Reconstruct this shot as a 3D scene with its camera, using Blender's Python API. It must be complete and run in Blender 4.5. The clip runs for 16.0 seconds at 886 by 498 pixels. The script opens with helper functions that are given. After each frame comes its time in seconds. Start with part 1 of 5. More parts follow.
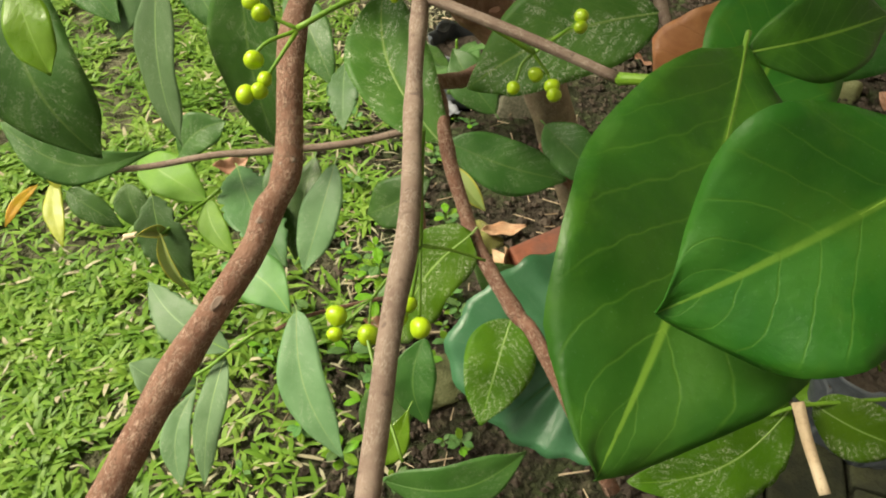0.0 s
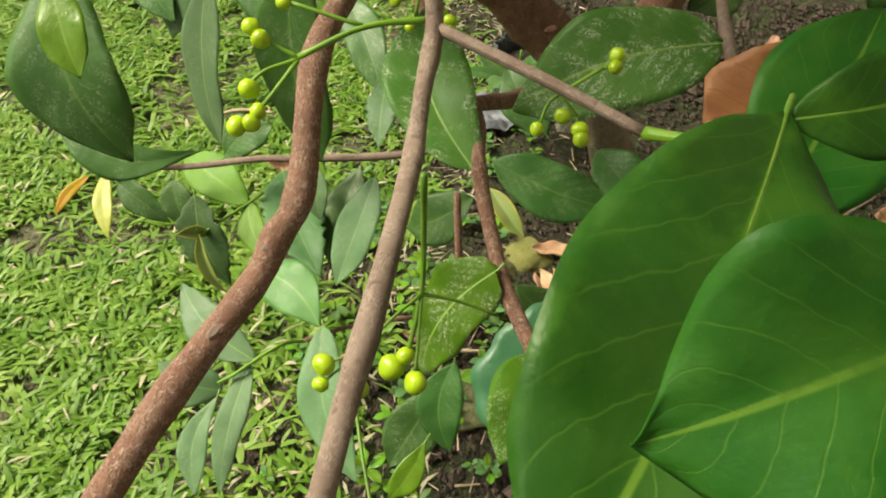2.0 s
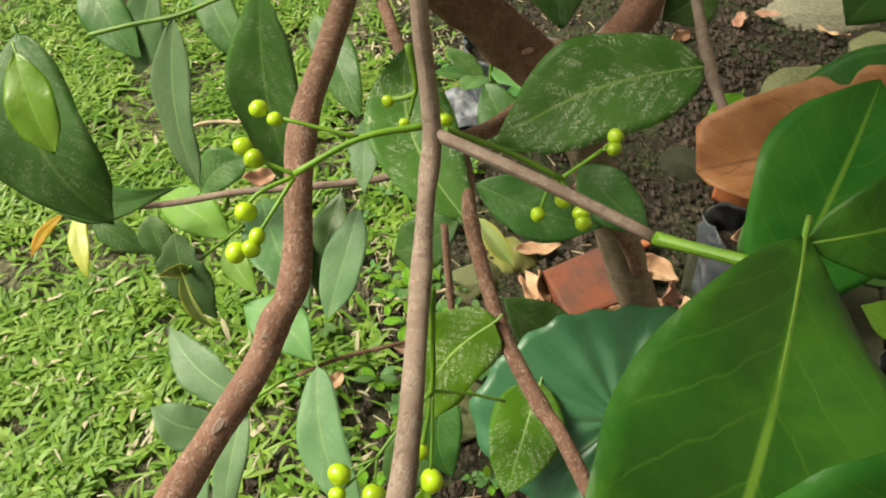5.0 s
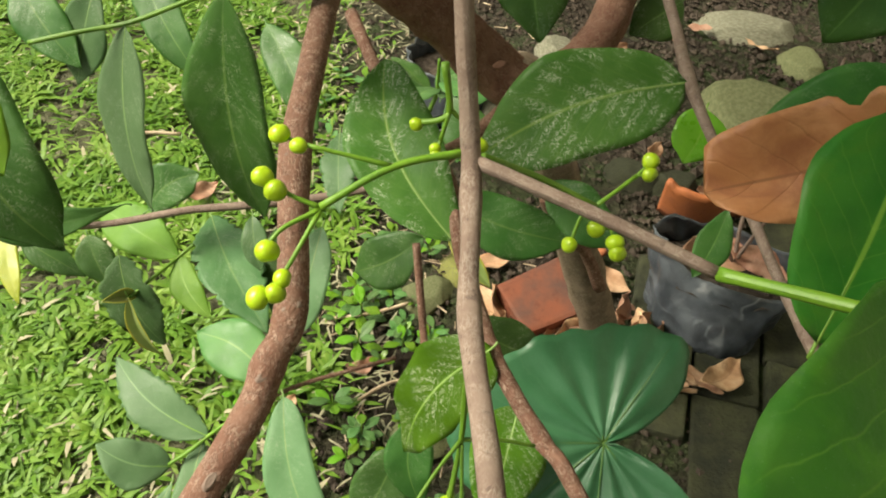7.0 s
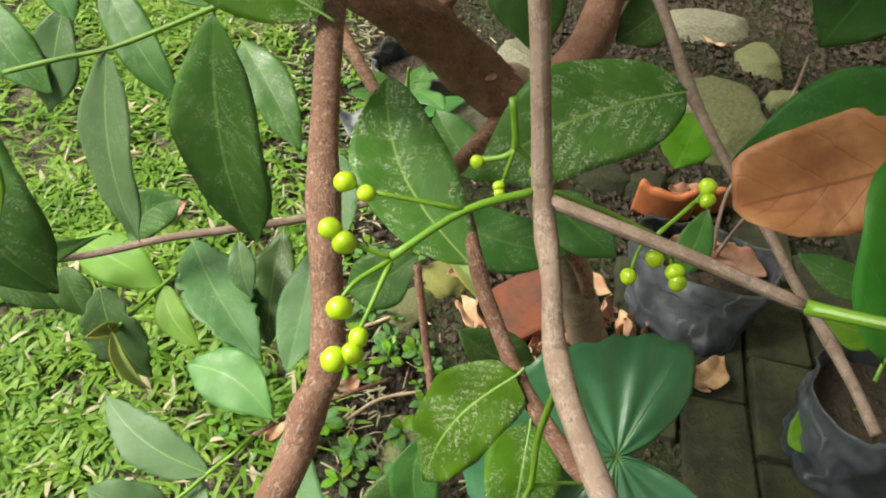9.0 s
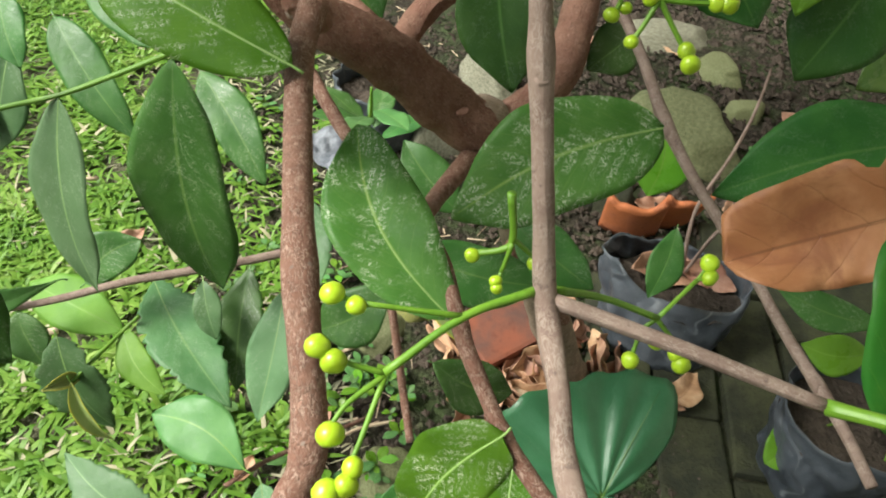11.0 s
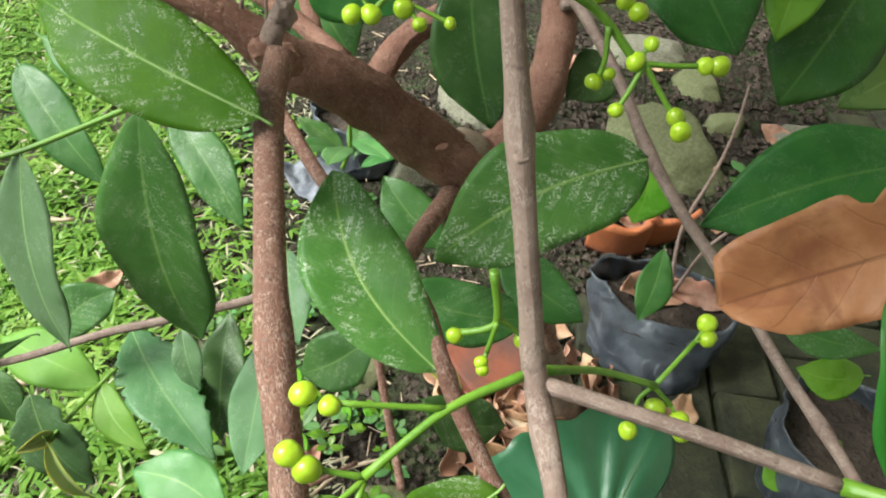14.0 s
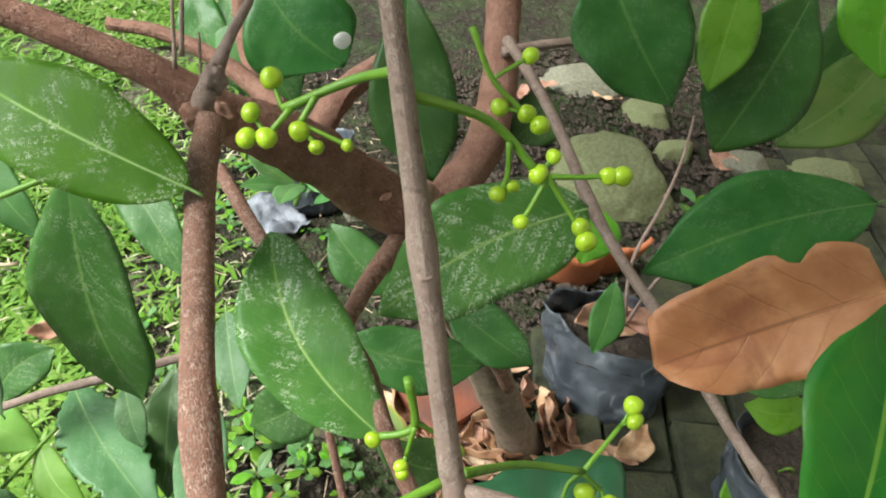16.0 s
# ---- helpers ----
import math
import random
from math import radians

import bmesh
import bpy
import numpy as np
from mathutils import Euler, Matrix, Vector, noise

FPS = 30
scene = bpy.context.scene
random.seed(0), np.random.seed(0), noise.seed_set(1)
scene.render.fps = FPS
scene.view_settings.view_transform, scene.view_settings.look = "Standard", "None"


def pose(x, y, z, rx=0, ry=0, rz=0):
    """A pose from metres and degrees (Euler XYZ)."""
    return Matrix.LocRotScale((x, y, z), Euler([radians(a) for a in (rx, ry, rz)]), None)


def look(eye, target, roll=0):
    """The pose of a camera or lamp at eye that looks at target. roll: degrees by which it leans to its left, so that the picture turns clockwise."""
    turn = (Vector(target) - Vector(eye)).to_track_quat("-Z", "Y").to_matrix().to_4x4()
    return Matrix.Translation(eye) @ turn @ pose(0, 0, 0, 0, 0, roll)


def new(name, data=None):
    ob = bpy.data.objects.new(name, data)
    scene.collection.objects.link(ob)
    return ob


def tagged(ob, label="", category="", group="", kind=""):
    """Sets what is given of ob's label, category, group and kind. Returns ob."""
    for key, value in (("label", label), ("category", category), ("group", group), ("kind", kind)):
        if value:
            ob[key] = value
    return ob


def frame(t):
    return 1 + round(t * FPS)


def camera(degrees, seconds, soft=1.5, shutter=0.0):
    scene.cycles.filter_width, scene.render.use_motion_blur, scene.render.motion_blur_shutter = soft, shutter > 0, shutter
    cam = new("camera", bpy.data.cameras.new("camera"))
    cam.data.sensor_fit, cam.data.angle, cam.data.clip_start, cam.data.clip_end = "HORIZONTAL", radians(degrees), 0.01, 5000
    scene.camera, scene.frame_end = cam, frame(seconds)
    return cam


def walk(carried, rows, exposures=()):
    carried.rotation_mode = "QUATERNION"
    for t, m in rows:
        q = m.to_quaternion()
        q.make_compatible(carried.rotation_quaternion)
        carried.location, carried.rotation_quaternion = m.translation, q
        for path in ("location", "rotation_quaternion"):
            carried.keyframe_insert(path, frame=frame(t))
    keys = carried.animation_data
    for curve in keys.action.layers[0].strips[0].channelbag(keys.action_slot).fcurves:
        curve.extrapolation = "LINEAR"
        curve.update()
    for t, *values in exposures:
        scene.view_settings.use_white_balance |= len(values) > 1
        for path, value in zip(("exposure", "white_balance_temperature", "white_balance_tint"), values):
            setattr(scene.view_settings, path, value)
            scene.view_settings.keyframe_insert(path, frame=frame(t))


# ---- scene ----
cam = camera(60.00, 16.0, soft=2.0)
PATH = [
    (0, (0.0237, -0.0675, 0.7474), (0.0242, 0.6781, 0.0811), 1.09),
    (0.5, (0.0328, -0.0619, 0.7441), (0.0082, 0.6824, 0.0767), 1.30),
    (1, (0.0414, -0.0566, 0.7474), (-0.0068, 0.6868, 0.0802), 1.35),
    (1.5, (0.0425, -0.0477, 0.7431), (-0.0249, 0.6946, 0.0764), 1.03),
    (2, (0.0443, -0.0358, 0.7457), (-0.0371, 0.7047, 0.0787), 1.10),
    (2.5, (0.0485, -0.0305, 0.7488), (-0.0483, 0.7047, 0.0780), 1.23),
    (3, (0.0550, -0.0339, 0.7535), (-0.0582, 0.7011, 0.0849), 2.16),
    (3.2, (0.0565, -0.0345, 0.7565), (-0.0645, 0.6956, 0.0840), 1.85),
    (5.3, (0.0150, 0.0002, 0.7755), (-0.0135, 0.7221, 0.0841), -0.59),
    (5.5, (0.0056, 0.0011, 0.7751), (-0.0012, 0.7265, 0.0869), 0.62),
    (6, (0.0064, 0.0067, 0.7766), (0.0142, 0.7343, 0.0907), 1.07),
    (6.5, (-0.0047, 0.0129, 0.7707), (0.0193, 0.7424, 0.0872), 2.29),
    (7, (-0.0051, 0.0197, 0.7650), (0.0430, 0.7495, 0.0831), 3.50),
    (7.5, (-0.0132, 0.0294, 0.7655), (0.0593, 0.7559, 0.0822), 4.29),
    (8, (-0.0210, 0.0359, 0.7667), (0.0580, 0.7609, 0.0825), 4.74),
    (8.2, (-0.0251, 0.0357, 0.7642), (0.0566, 0.7649, 0.0848), 4.37),
    (10.3, (-0.0444, 0.0588, 0.7706), (0.0953, 0.7827, 0.0949), 5.10),
    (10.5, (-0.0432, 0.0630, 0.7727), (0.0982, 0.7864, 0.0970), 5.13),
    (11, (-0.0431, 0.0708, 0.7725), (0.1116, 0.7946, 0.1000), 4.97),
    (11.5, (-0.0393, 0.0778, 0.7751), (0.1270, 0.8014, 0.1052), 4.66),
    (12, (-0.0374, 0.0786, 0.7760), (0.1333, 0.8049, 0.1102), 4.04),
    (12.5, (-0.0389, 0.0810, 0.7758), (0.1349, 0.8098, 0.1135), 3.63),
    (13, (-0.0359, 0.0825, 0.7764), (0.1382, 0.8143, 0.1175), 3.12),
    (13.5, (-0.0384, 0.0868, 0.7759), (0.1343, 0.8198, 0.1180), 3.17),
    (14, (-0.0375, 0.0921, 0.7747), (0.1360, 0.8272, 0.1194), 3.43),
    (14.5, (-0.0339, 0.0958, 0.7792), (0.1489, 0.8313, 0.1268), 3.45),
    (15, (-0.0310, 0.0986, 0.7811), (0.1663, 0.8342, 0.1331), 3.68),
    (15.5, (-0.0234, 0.1027, 0.7873), (0.1909, 0.8391, 0.1456), 3.86),
    (16, (-0.0232, 0.1042, 0.7891), (0.2001, 0.8463, 0.1571), 4.17),
]
walk(cam, [(t, look(eye, target, roll)) for t, eye, target, roll in PATH], [(0.0, 0.17, 7800, 1), (5.5, 0.21, 7480, 1), (8.2, 0.25, 7260, 1), (10.5, 0.34, 6550, 3), (13.0, 0.47, 6200, 3), (16.0, 0.56, 6120, 3)])

# ---- light ----
world = bpy.data.worlds.new("sky")
scene.world = world
world.use_nodes = True
wn, wl = world.node_tree.nodes, world.node_tree.links
sky = wn.new("ShaderNodeTexSky")
sky.sky_type, sky.sun_disc = "NISHITA", False
sky.sun_elevation, sky.sun_rotation = radians(50), radians(-87)
sky.air_density, sky.dust_density, sky.ozone_density = 1.0, 4.0, 0.6
veil = wn.new("ShaderNodeHueSaturation")
veil.inputs["Saturation"].default_value = 0.12
wl.new(sky.outputs["Color"], veil.inputs["Color"])
wl.new(veil.outputs["Color"], wn["Background"].inputs["Color"])
wn["Background"].inputs["Strength"].default_value = 0.155

sun = new("sun", bpy.data.lights.new("sun", "SUN"))
sun.data.energy, sun.data.angle, sun.data.color = 6.3, radians(26), (1.0, 0.95, 0.86)
sun.matrix_world = look((-1.7, 0.35, 2.0), (0, 0.45, 0))


# ---- materials ----
def material(name, rough=0.6, spec=0.5):
    m = bpy.data.materials.new(name)
    m.use_nodes = True
    n, l = m.node_tree.nodes, m.node_tree.links
    b = n["Principled BSDF"]
    b.inputs["Roughness"].default_value = rough
    b.inputs["Specular IOR Level"].default_value = spec
    return m, n, l, b


def math_node(n, l, op, a, b=None, c=None):
    k = n.new("ShaderNodeMath")
    k.operation = op
    for i, v in enumerate((a, b, c)):
        if v is None:
            continue
        if isinstance(v, (int, float)):
            k.inputs[i].default_value = v
        else:
            l.new(v, k.inputs[i])
    return k.outputs[0]


def ramp(n, l, src, lo, hi, a=0.0, b=1.0):
    k = n.new("ShaderNodeMapRange")
    k.interpolation_type = "SMOOTHSTEP"
    for i, v in enumerate((lo, hi, a, b)):
        k.inputs[i + 1].default_value = v
    l.new(src, k.inputs[0])
    return k.outputs[0]


def mix(n, l, fac, a, b, mode="MIX"):
    k = n.new("ShaderNodeMix")
    k.data_type, k.blend_type = "RGBA", mode
    for i, v in ((0, fac), (6, a), (7, b)):
        if isinstance(v, tuple):
            k.inputs[i].default_value = (*v, 1)
        elif isinstance(v, (int, float)):
            k.inputs[i].default_value = v
        else:
            l.new(v, k.inputs[i])
    return k.outputs[2]


def noise_tex(n, l, vec, scale, detail=3.0, rough=0.55, warp=0.0):
    k = n.new("ShaderNodeTexNoise")
    k.inputs["Scale"].default_value, k.inputs["Detail"].default_value = scale, detail
    k.inputs["Roughness"].default_value, k.inputs["Distortion"].default_value = rough, warp
    if vec is not None:
        l.new(vec, k.inputs["Vector"])
    return k.outputs["Fac"]


def bump(n, l, b, height, strength, dist):
    k = n.new("ShaderNodeBump")
    k.inputs["Strength"].default_value, k.inputs["Distance"].default_value = strength, dist
    l.new(height, k.inputs["Height"])
    l.new(k.outputs[0], b.inputs["Normal"])


def coords(n, out="Object"):
    return n.new("ShaderNodeTexCoord").outputs[out]


def leaf_material(name, base, blotch, vein, rough=0.38, scribble=0.0, through_light=0.22, sides=9.0, rim=None, ribs=0.09, stain=None, spec=0.5, dusty=0.22, vein_relief=0.12):
    """Leaf blade: midrib, side veins and mottling from its own u and v, pale insect marks where scribble is set."""
    m, n, l, b = material(name, rough, spec)
    uv = n.new("ShaderNodeSeparateXYZ")
    l.new(coords(n, "UV"), uv.inputs[0])
    obj = coords(n, "Object")
    info = n.new("ShaderNodeObjectInfo").outputs["Random"]
    across = math_node(n, l, "ABSOLUTE", math_node(n, l, "MULTIPLY_ADD", uv.outputs[1], 2.0, -1.0))
    mid = ramp(n, l, across, 0.012, 0.05, 1.0, 0.0)
    wob = noise_tex(n, l, obj, 90.0, 2.0)
    run = math_node(n, l, "MULTIPLY_ADD", across, -0.28, uv.outputs[0])
    run = math_node(n, l, "MULTIPLY_ADD", wob, 0.05, run)
    wave = math_node(n, l, "ABSOLUTE", math_node(n, l, "SINE", math_node(n, l, "MULTIPLY", run, sides * math.pi)))
    side = ramp(n, l, wave, 0.0, 0.16, 1.0, 0.0)
    side = math_node(n, l, "MULTIPLY", side, ramp(n, l, across, 0.75, 1.0, 1.0, 0.0))
    big = ramp(n, l, noise_tex(n, l, obj, 45.0, 4.0, 0.6), 0.35, 0.7)
    col = mix(n, l, big, base, blotch)
    tone = math_node(n, l, "MULTIPLY_ADD", info, 0.5, 0.75)
    hsv = n.new("ShaderNodeHueSaturation")
    l.new(col, hsv.inputs["Color"])
    l.new(tone, hsv.inputs["Value"])
    l.new(math_node(n, l, "MULTIPLY_ADD", info, 0.03, 0.485), hsv.inputs["Hue"])
    col = hsv.outputs[0]
    col = mix(n, l, math_node(n, l, "MULTIPLY", side, ribs), col, vein)
    col = mix(n, l, math_node(n, l, "MULTIPLY", mid, 0.6), col, vein)
    if stain:
        old = ramp(n, l, noise_tex(n, l, obj, 32.0, 5.0, 0.65, 0.8), 0.46, 0.68)
        col = mix(n, l, math_node(n, l, "MULTIPLY", old, 0.7), col, stain)
        spot = ramp(n, l, noise_tex(n, l, obj, 210.0, 3.0, 0.6), 0.60, 0.70)
        col = mix(n, l, math_node(n, l, "MULTIPLY", spot, 0.14), col, tuple(0.5 * v for v in stain))
    if rim:
        col = mix(n, l, ramp(n, l, across, 0.7, 0.98), col, rim)
    marks = None
    if scribble:
        # fine pale trails that follow patches between the side veins
        fine = n.new("ShaderNodeTexNoise")
        fine.inputs["Scale"].default_value, fine.inputs["Detail"].default_value = 860.0, 1.0
        fine.inputs["Distortion"].default_value = 1.2
        l.new(obj, fine.inputs["Vector"])
        trail = math_node(n, l, "ABSOLUTE", math_node(n, l, "SUBTRACT", fine.outputs["Fac"], 0.5))
        trail = ramp(n, l, trail, 0.025, 0.075, 1.0, 0.0)
        patch = ramp(n, l, noise_tex(n, l, obj, 55.0, 2.0, 0.5), 0.40, 0.62)
        patch = math_node(n, l, "MULTIPLY", patch, ramp(n, l, noise_tex(n, l, obj, 600.0, 2.0), 0.44, 0.53))
        patch = math_node(n, l, "MULTIPLY", patch, ramp(n, l, wave, 0.25, 0.8, 0.15, 1.0))
        marks = math_node(n, l, "MULTIPLY", math_node(n, l, "MULTIPLY", trail, patch), scribble)
        col = mix(n, l, marks, col, (0.62, 0.67, 0.50))
    dust = ramp(n, l, noise_tex(n, l, obj, 1500.0, 1.0), 0.70, 0.76)
    dust = math_node(n, l, "MULTIPLY", dust, dusty)
    col = mix(n, l, dust, col, (0.4, 0.45, 0.36))
    l.new(col, b.inputs["Base Color"])
    rg = math_node(n, l, "MULTIPLY_ADD", big, 0.18, rough - 0.06)
    l.new(rg, b.inputs["Roughness"])
    h = math_node(n, l, "ADD", math_node(n, l, "MULTIPLY", side, -vein_relief), math_node(n, l, "MULTIPLY", noise_tex(n, l, obj, 500.0, 3.0), 0.5))
    h = math_node(n, l, "ADD", h, math_node(n, l, "MULTIPLY", noise_tex(n, l, obj, 60.0, 2.0), 2.0))
    bump(n, l, b, h, 0.35, 0.0012)
    tr = n.new("ShaderNodeBsdfTranslucent")
    warm = mix(n, l, 0.6, col, (0.12, 0.30, 0.02))
    l.new(warm, tr.inputs["Color"])
    ms = n.new("ShaderNodeMixShader")
    ms.inputs[0].default_value = through_light
    l.new(b.outputs[0], ms.inputs[1])
    l.new(tr.outputs[0], ms.inputs[2])
    l.new(ms.outputs[0], n["Material Output"].inputs["Surface"])
    return m


LEAF = {
    "dark": leaf_material("leaf_dark", (0.039, 0.108, 0.020), (0.058, 0.142, 0.028), (0.14, 0.24, 0.06), rough=0.46, scribble=0.28, spec=0.34),
    "speck": leaf_material("leaf_marked", (0.056, 0.130, 0.021), (0.082, 0.168, 0.032), (0.26, 0.39, 0.08), rough=0.46, scribble=1.0, sides=11.0, spec=0.22, ribs=0.16),
    "mid": leaf_material("leaf_mid", (0.034, 0.118, 0.020), (0.052, 0.150, 0.028), (0.14, 0.27, 0.06), rough=0.46, scribble=0.14, spec=0.32),
    "near": leaf_material("leaf_close", (0.019, 0.100, 0.010), (0.036, 0.136, 0.014), (0.21, 0.38, 0.05), rough=0.44, sides=8.0, ribs=0.15, stain=(0.052, 0.156, 0.014), spec=0.30, dusty=0.07),
    "bright": leaf_material("leaf_young", (0.135, 0.310, 0.020), (0.185, 0.380, 0.030), (0.28, 0.46, 0.08), rough=0.30, through_light=0.4),
    "deep": leaf_material("leaf_deep", (0.028, 0.094, 0.017), (0.044, 0.124, 0.022), (0.10, 0.21, 0.045), rough=0.42, scribble=0.12, through_light=0.22, spec=0.25),
    # soft sky sheen is put into this grey-green base colour
    "satin": leaf_material("leaf_sheen_soft", (0.058, 0.138, 0.048), (0.080, 0.170, 0.062), (0.17, 0.28, 0.10), rough=0.48, scribble=0.20, spec=0.32),
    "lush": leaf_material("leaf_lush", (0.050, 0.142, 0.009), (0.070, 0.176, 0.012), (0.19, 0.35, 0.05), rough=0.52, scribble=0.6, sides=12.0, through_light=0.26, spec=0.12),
    "fresh": leaf_material("leaf_fresh", (0.140, 0.310, 0.040), (0.190, 0.370, 0.064), (0.30, 0.46, 0.12), rough=0.46, through_light=0.35, spec=0.2),
    # the next two carry pale sky sheen in their base colours
    "sheen_blue": leaf_material("leaf_sheen_blue", (0.110, 0.225, 0.100), (0.142, 0.264, 0.126), (0.24, 0.39, 0.17), rough=0.50, spec=0.3),
    "sheen_grey": leaf_material("leaf_sheen_grey", (0.100, 0.196, 0.086), (0.127, 0.232, 0.108), (0.23, 0.36, 0.14), rough=0.50, scribble=0.18, spec=0.3),
    "pale_green": leaf_material("leaf_pale", (0.078, 0.180, 0.052), (0.100, 0.212, 0.062), (0.22, 0.36, 0.11), rough=0.46, spec=0.3),
    "pale": leaf_material("leaf_curled", (0.30, 0.38, 0.12), (0.38, 0.43, 0.17), (0.42, 0.46, 0.20), rough=0.35, rim=(0.56, 0.52, 0.08)),
    "olive": leaf_material("leaf_olive", (0.075, 0.130, 0.022), (0.110, 0.150, 0.030), (0.18, 0.26, 0.07), rough=0.32),
    "yellow": leaf_material("leaf_yellow", (0.30, 0.36, 0.03), (0.38, 0.40, 0.04), (0.42, 0.44, 0.08), through_light=0.3),
    "orange": leaf_material("leaf_orange", (0.55, 0.34, 0.03), (0.55, 0.26, 0.03), (0.45, 0.30, 0.06), through_light=0.3),
    "taro": leaf_material("leaf_taro", (0.042, 0.150, 0.070), (0.057, 0.182, 0.090), (0.12, 0.24, 0.12), rough=0.34, sides=9.0, ribs=0.10),
    "dry": leaf_material("leaf_dry", (0.310, 0.112, 0.052), (0.400, 0.175, 0.088), (0.12, 0.042, 0.019), rough=0.55, through_light=0.10, sides=5.0, ribs=0.13, stain=(0.235, 0.080, 0.038), vein_relief=0.8, dusty=0.0),
    "litter": leaf_material("leaf_litter", (0.36, 0.180, 0.105), (0.52, 0.330, 0.225), (0.28, 0.15, 0.09), rough=0.7, through_light=0.08, sides=7.0, stain=(0.22, 0.110, 0.065)),
}


def bark_material(name, a, b_, c, fine=1.0, relief=0.8):
    """Reddish bark under a net of fine pale fibres that run along the stem, with dark pits."""
    m, n, l, b = material(name, 0.82, 0.25)
    obj, uv = coords(n, "Object"), coords(n, "UV")
    mp = n.new("ShaderNodeMapping")
    mp.inputs["Scale"].default_value = (1.0, 0.40, 1.0)
    l.new(uv, mp.inputs["Vector"])
    fibre = noise_tex(n, l, mp.outputs[0], 780.0 * fine, 2.0, 0.5, 0.9)
    thread = ramp(n, l, math_node(n, l, "ABSOLUTE", math_node(n, l, "SUBTRACT", fibre, 0.5)), 0.012, 0.085, 1.0, 0.0)
    gaps = ramp(n, l, noise_tex(n, l, obj, 170.0, 3.0, 0.6), 0.38, 0.62, 0.15, 1.0)
    thread = math_node(n, l, "MULTIPLY", thread, gaps)
    patch = ramp(n, l, noise_tex(n, l, obj, 60.0, 4.0, 0.6), 0.35, 0.68)
    pit = ramp(n, l, noise_tex(n, l, obj, 300.0, 3.0), 0.58, 0.70)
    col = mix(n, l, patch, a, b_)
    col = mix(n, l, math_node(n, l, "MULTIPLY", pit, 0.55), col, tuple(0.45 * v for v in a))
    col = mix(n, l, math_node(n, l, "MULTIPLY", thread, 0.62), col, c)
    l.new(col, b.inputs["Base Color"])
    h = math_node(n, l, "ADD", math_node(n, l, "MULTIPLY", thread, 0.8), math_node(n, l, "MULTIPLY", noise_tex(n, l, obj, 220.0, 4.0), 1.2))
    bump(n, l, b, h, relief, 0.0012)
    return m


BARK = bark_material("bark_brown", (0.148, 0.070, 0.049), (0.202, 0.106, 0.076), (0.50, 0.36, 0.29))
LIMB = bark_material("bark_limb", (0.158, 0.074, 0.052), (0.215, 0.114, 0.082), (0.31, 0.19, 0.145), 0.6)
TWIG = bark_material("bark_grey", (0.160, 0.108, 0.089), (0.230, 0.166, 0.138), (0.33, 0.27, 0.23), 1.3, 0.3)
TRUNK = bark_material("bark_trunk", (0.185, 0.138, 0.100), (0.270, 0.205, 0.152), (0.34, 0.27, 0.21), 0.5)


def plain(name, a, b_, rough, scale, spec=0.5, depth=0.0, relief=0.4, detail=4.0):
    """Two tones in patches, with fine grain and relief."""
    m, n, l, b = material(name, rough, spec)
    obj = coords(n, "Object")
    info = n.new("ShaderNodeObjectInfo").outputs["Random"]
    f = ramp(n, l, noise_tex(n, l, obj, scale, detail, 0.6), 0.32, 0.70)
    col = mix(n, l, f, a, b_)
    grain = noise_tex(n, l, obj, scale * 9.0, 3.0, 0.6)
    col = mix(n, l, math_node(n, l, "MULTIPLY", ramp(n, l, grain, 0.52, 0.72), 0.45), col, tuple(0.5 * v for v in a))
    hsv = n.new("ShaderNodeHueSaturation")
    l.new(col, hsv.inputs["Color"])
    l.new(math_node(n, l, "MULTIPLY_ADD", info, 0.4, 0.8), hsv.inputs["Value"])
    l.new(hsv.outputs[0], b.inputs["Base Color"])
    if depth:
        bump(n, l, b, math_node(n, l, "ADD", grain, f), relief, depth)
    return m


STALK = plain("green_stalk", (0.085, 0.19, 0.012), (0.125, 0.24, 0.018), 0.5, 60.0)
BERRY = plain("unripe_berry", (0.26, 0.42, 0.012), (0.36, 0.48, 0.025), 0.32, 90.0)
PETIOLE = plain("petiole", (0.11, 0.24, 0.025), (0.17, 0.30, 0.04), 0.45, 80.0)
RIB = plain("midrib_dark", (0.060, 0.145, 0.028), (0.085, 0.180, 0.038), 0.45, 80.0)
PALE_RIB = plain("midrib_pale", (0.165, 0.275, 0.070), (0.205, 0.320, 0.092), 0.45, 80.0)
SOIL = plain("soil", (0.038, 0.029, 0.023), (0.075, 0.058, 0.046), 0.95, 14.0, 0.2, 0.01, 0.9)
PAVER = plain("paver", (0.020, 0.022, 0.014), (0.050, 0.053, 0.026), 0.85, 22.0, 0.3, 0.003, 0.6)
STONE = plain("stone_mossy", (0.120, 0.132, 0.060), (0.195, 0.204, 0.108), 0.85, 16.0, 0.25, 0.004, 0.4)
PALE_STONE = plain("stone_pale", (0.130, 0.126, 0.090), (0.230, 0.222, 0.165), 0.85, 14.0, 0.25, 0.004, 0.4)
YELLOW_STONE = plain("stone_yellow_moss", (0.22, 0.22, 0.04), (0.11, 0.11, 0.07), 0.8, 30.0, 0.3, 0.004, 0.5)
BRICK = plain("fired_clay", (0.20, 0.062, 0.034), (0.060, 0.044, 0.040), 0.8, 11.0, 0.3, 0.002, 0.5)
SHARD = plain("orange_clay", (0.42, 0.135, 0.05), (0.34, 0.12, 0.065), 0.75, 20.0, 0.3, 0.002, 0.4)
COIR = plain("coir", (0.30, 0.11, 0.03), (0.18, 0.07, 0.03), 0.95, 120.0, 0.1, 0.006, 1.0)


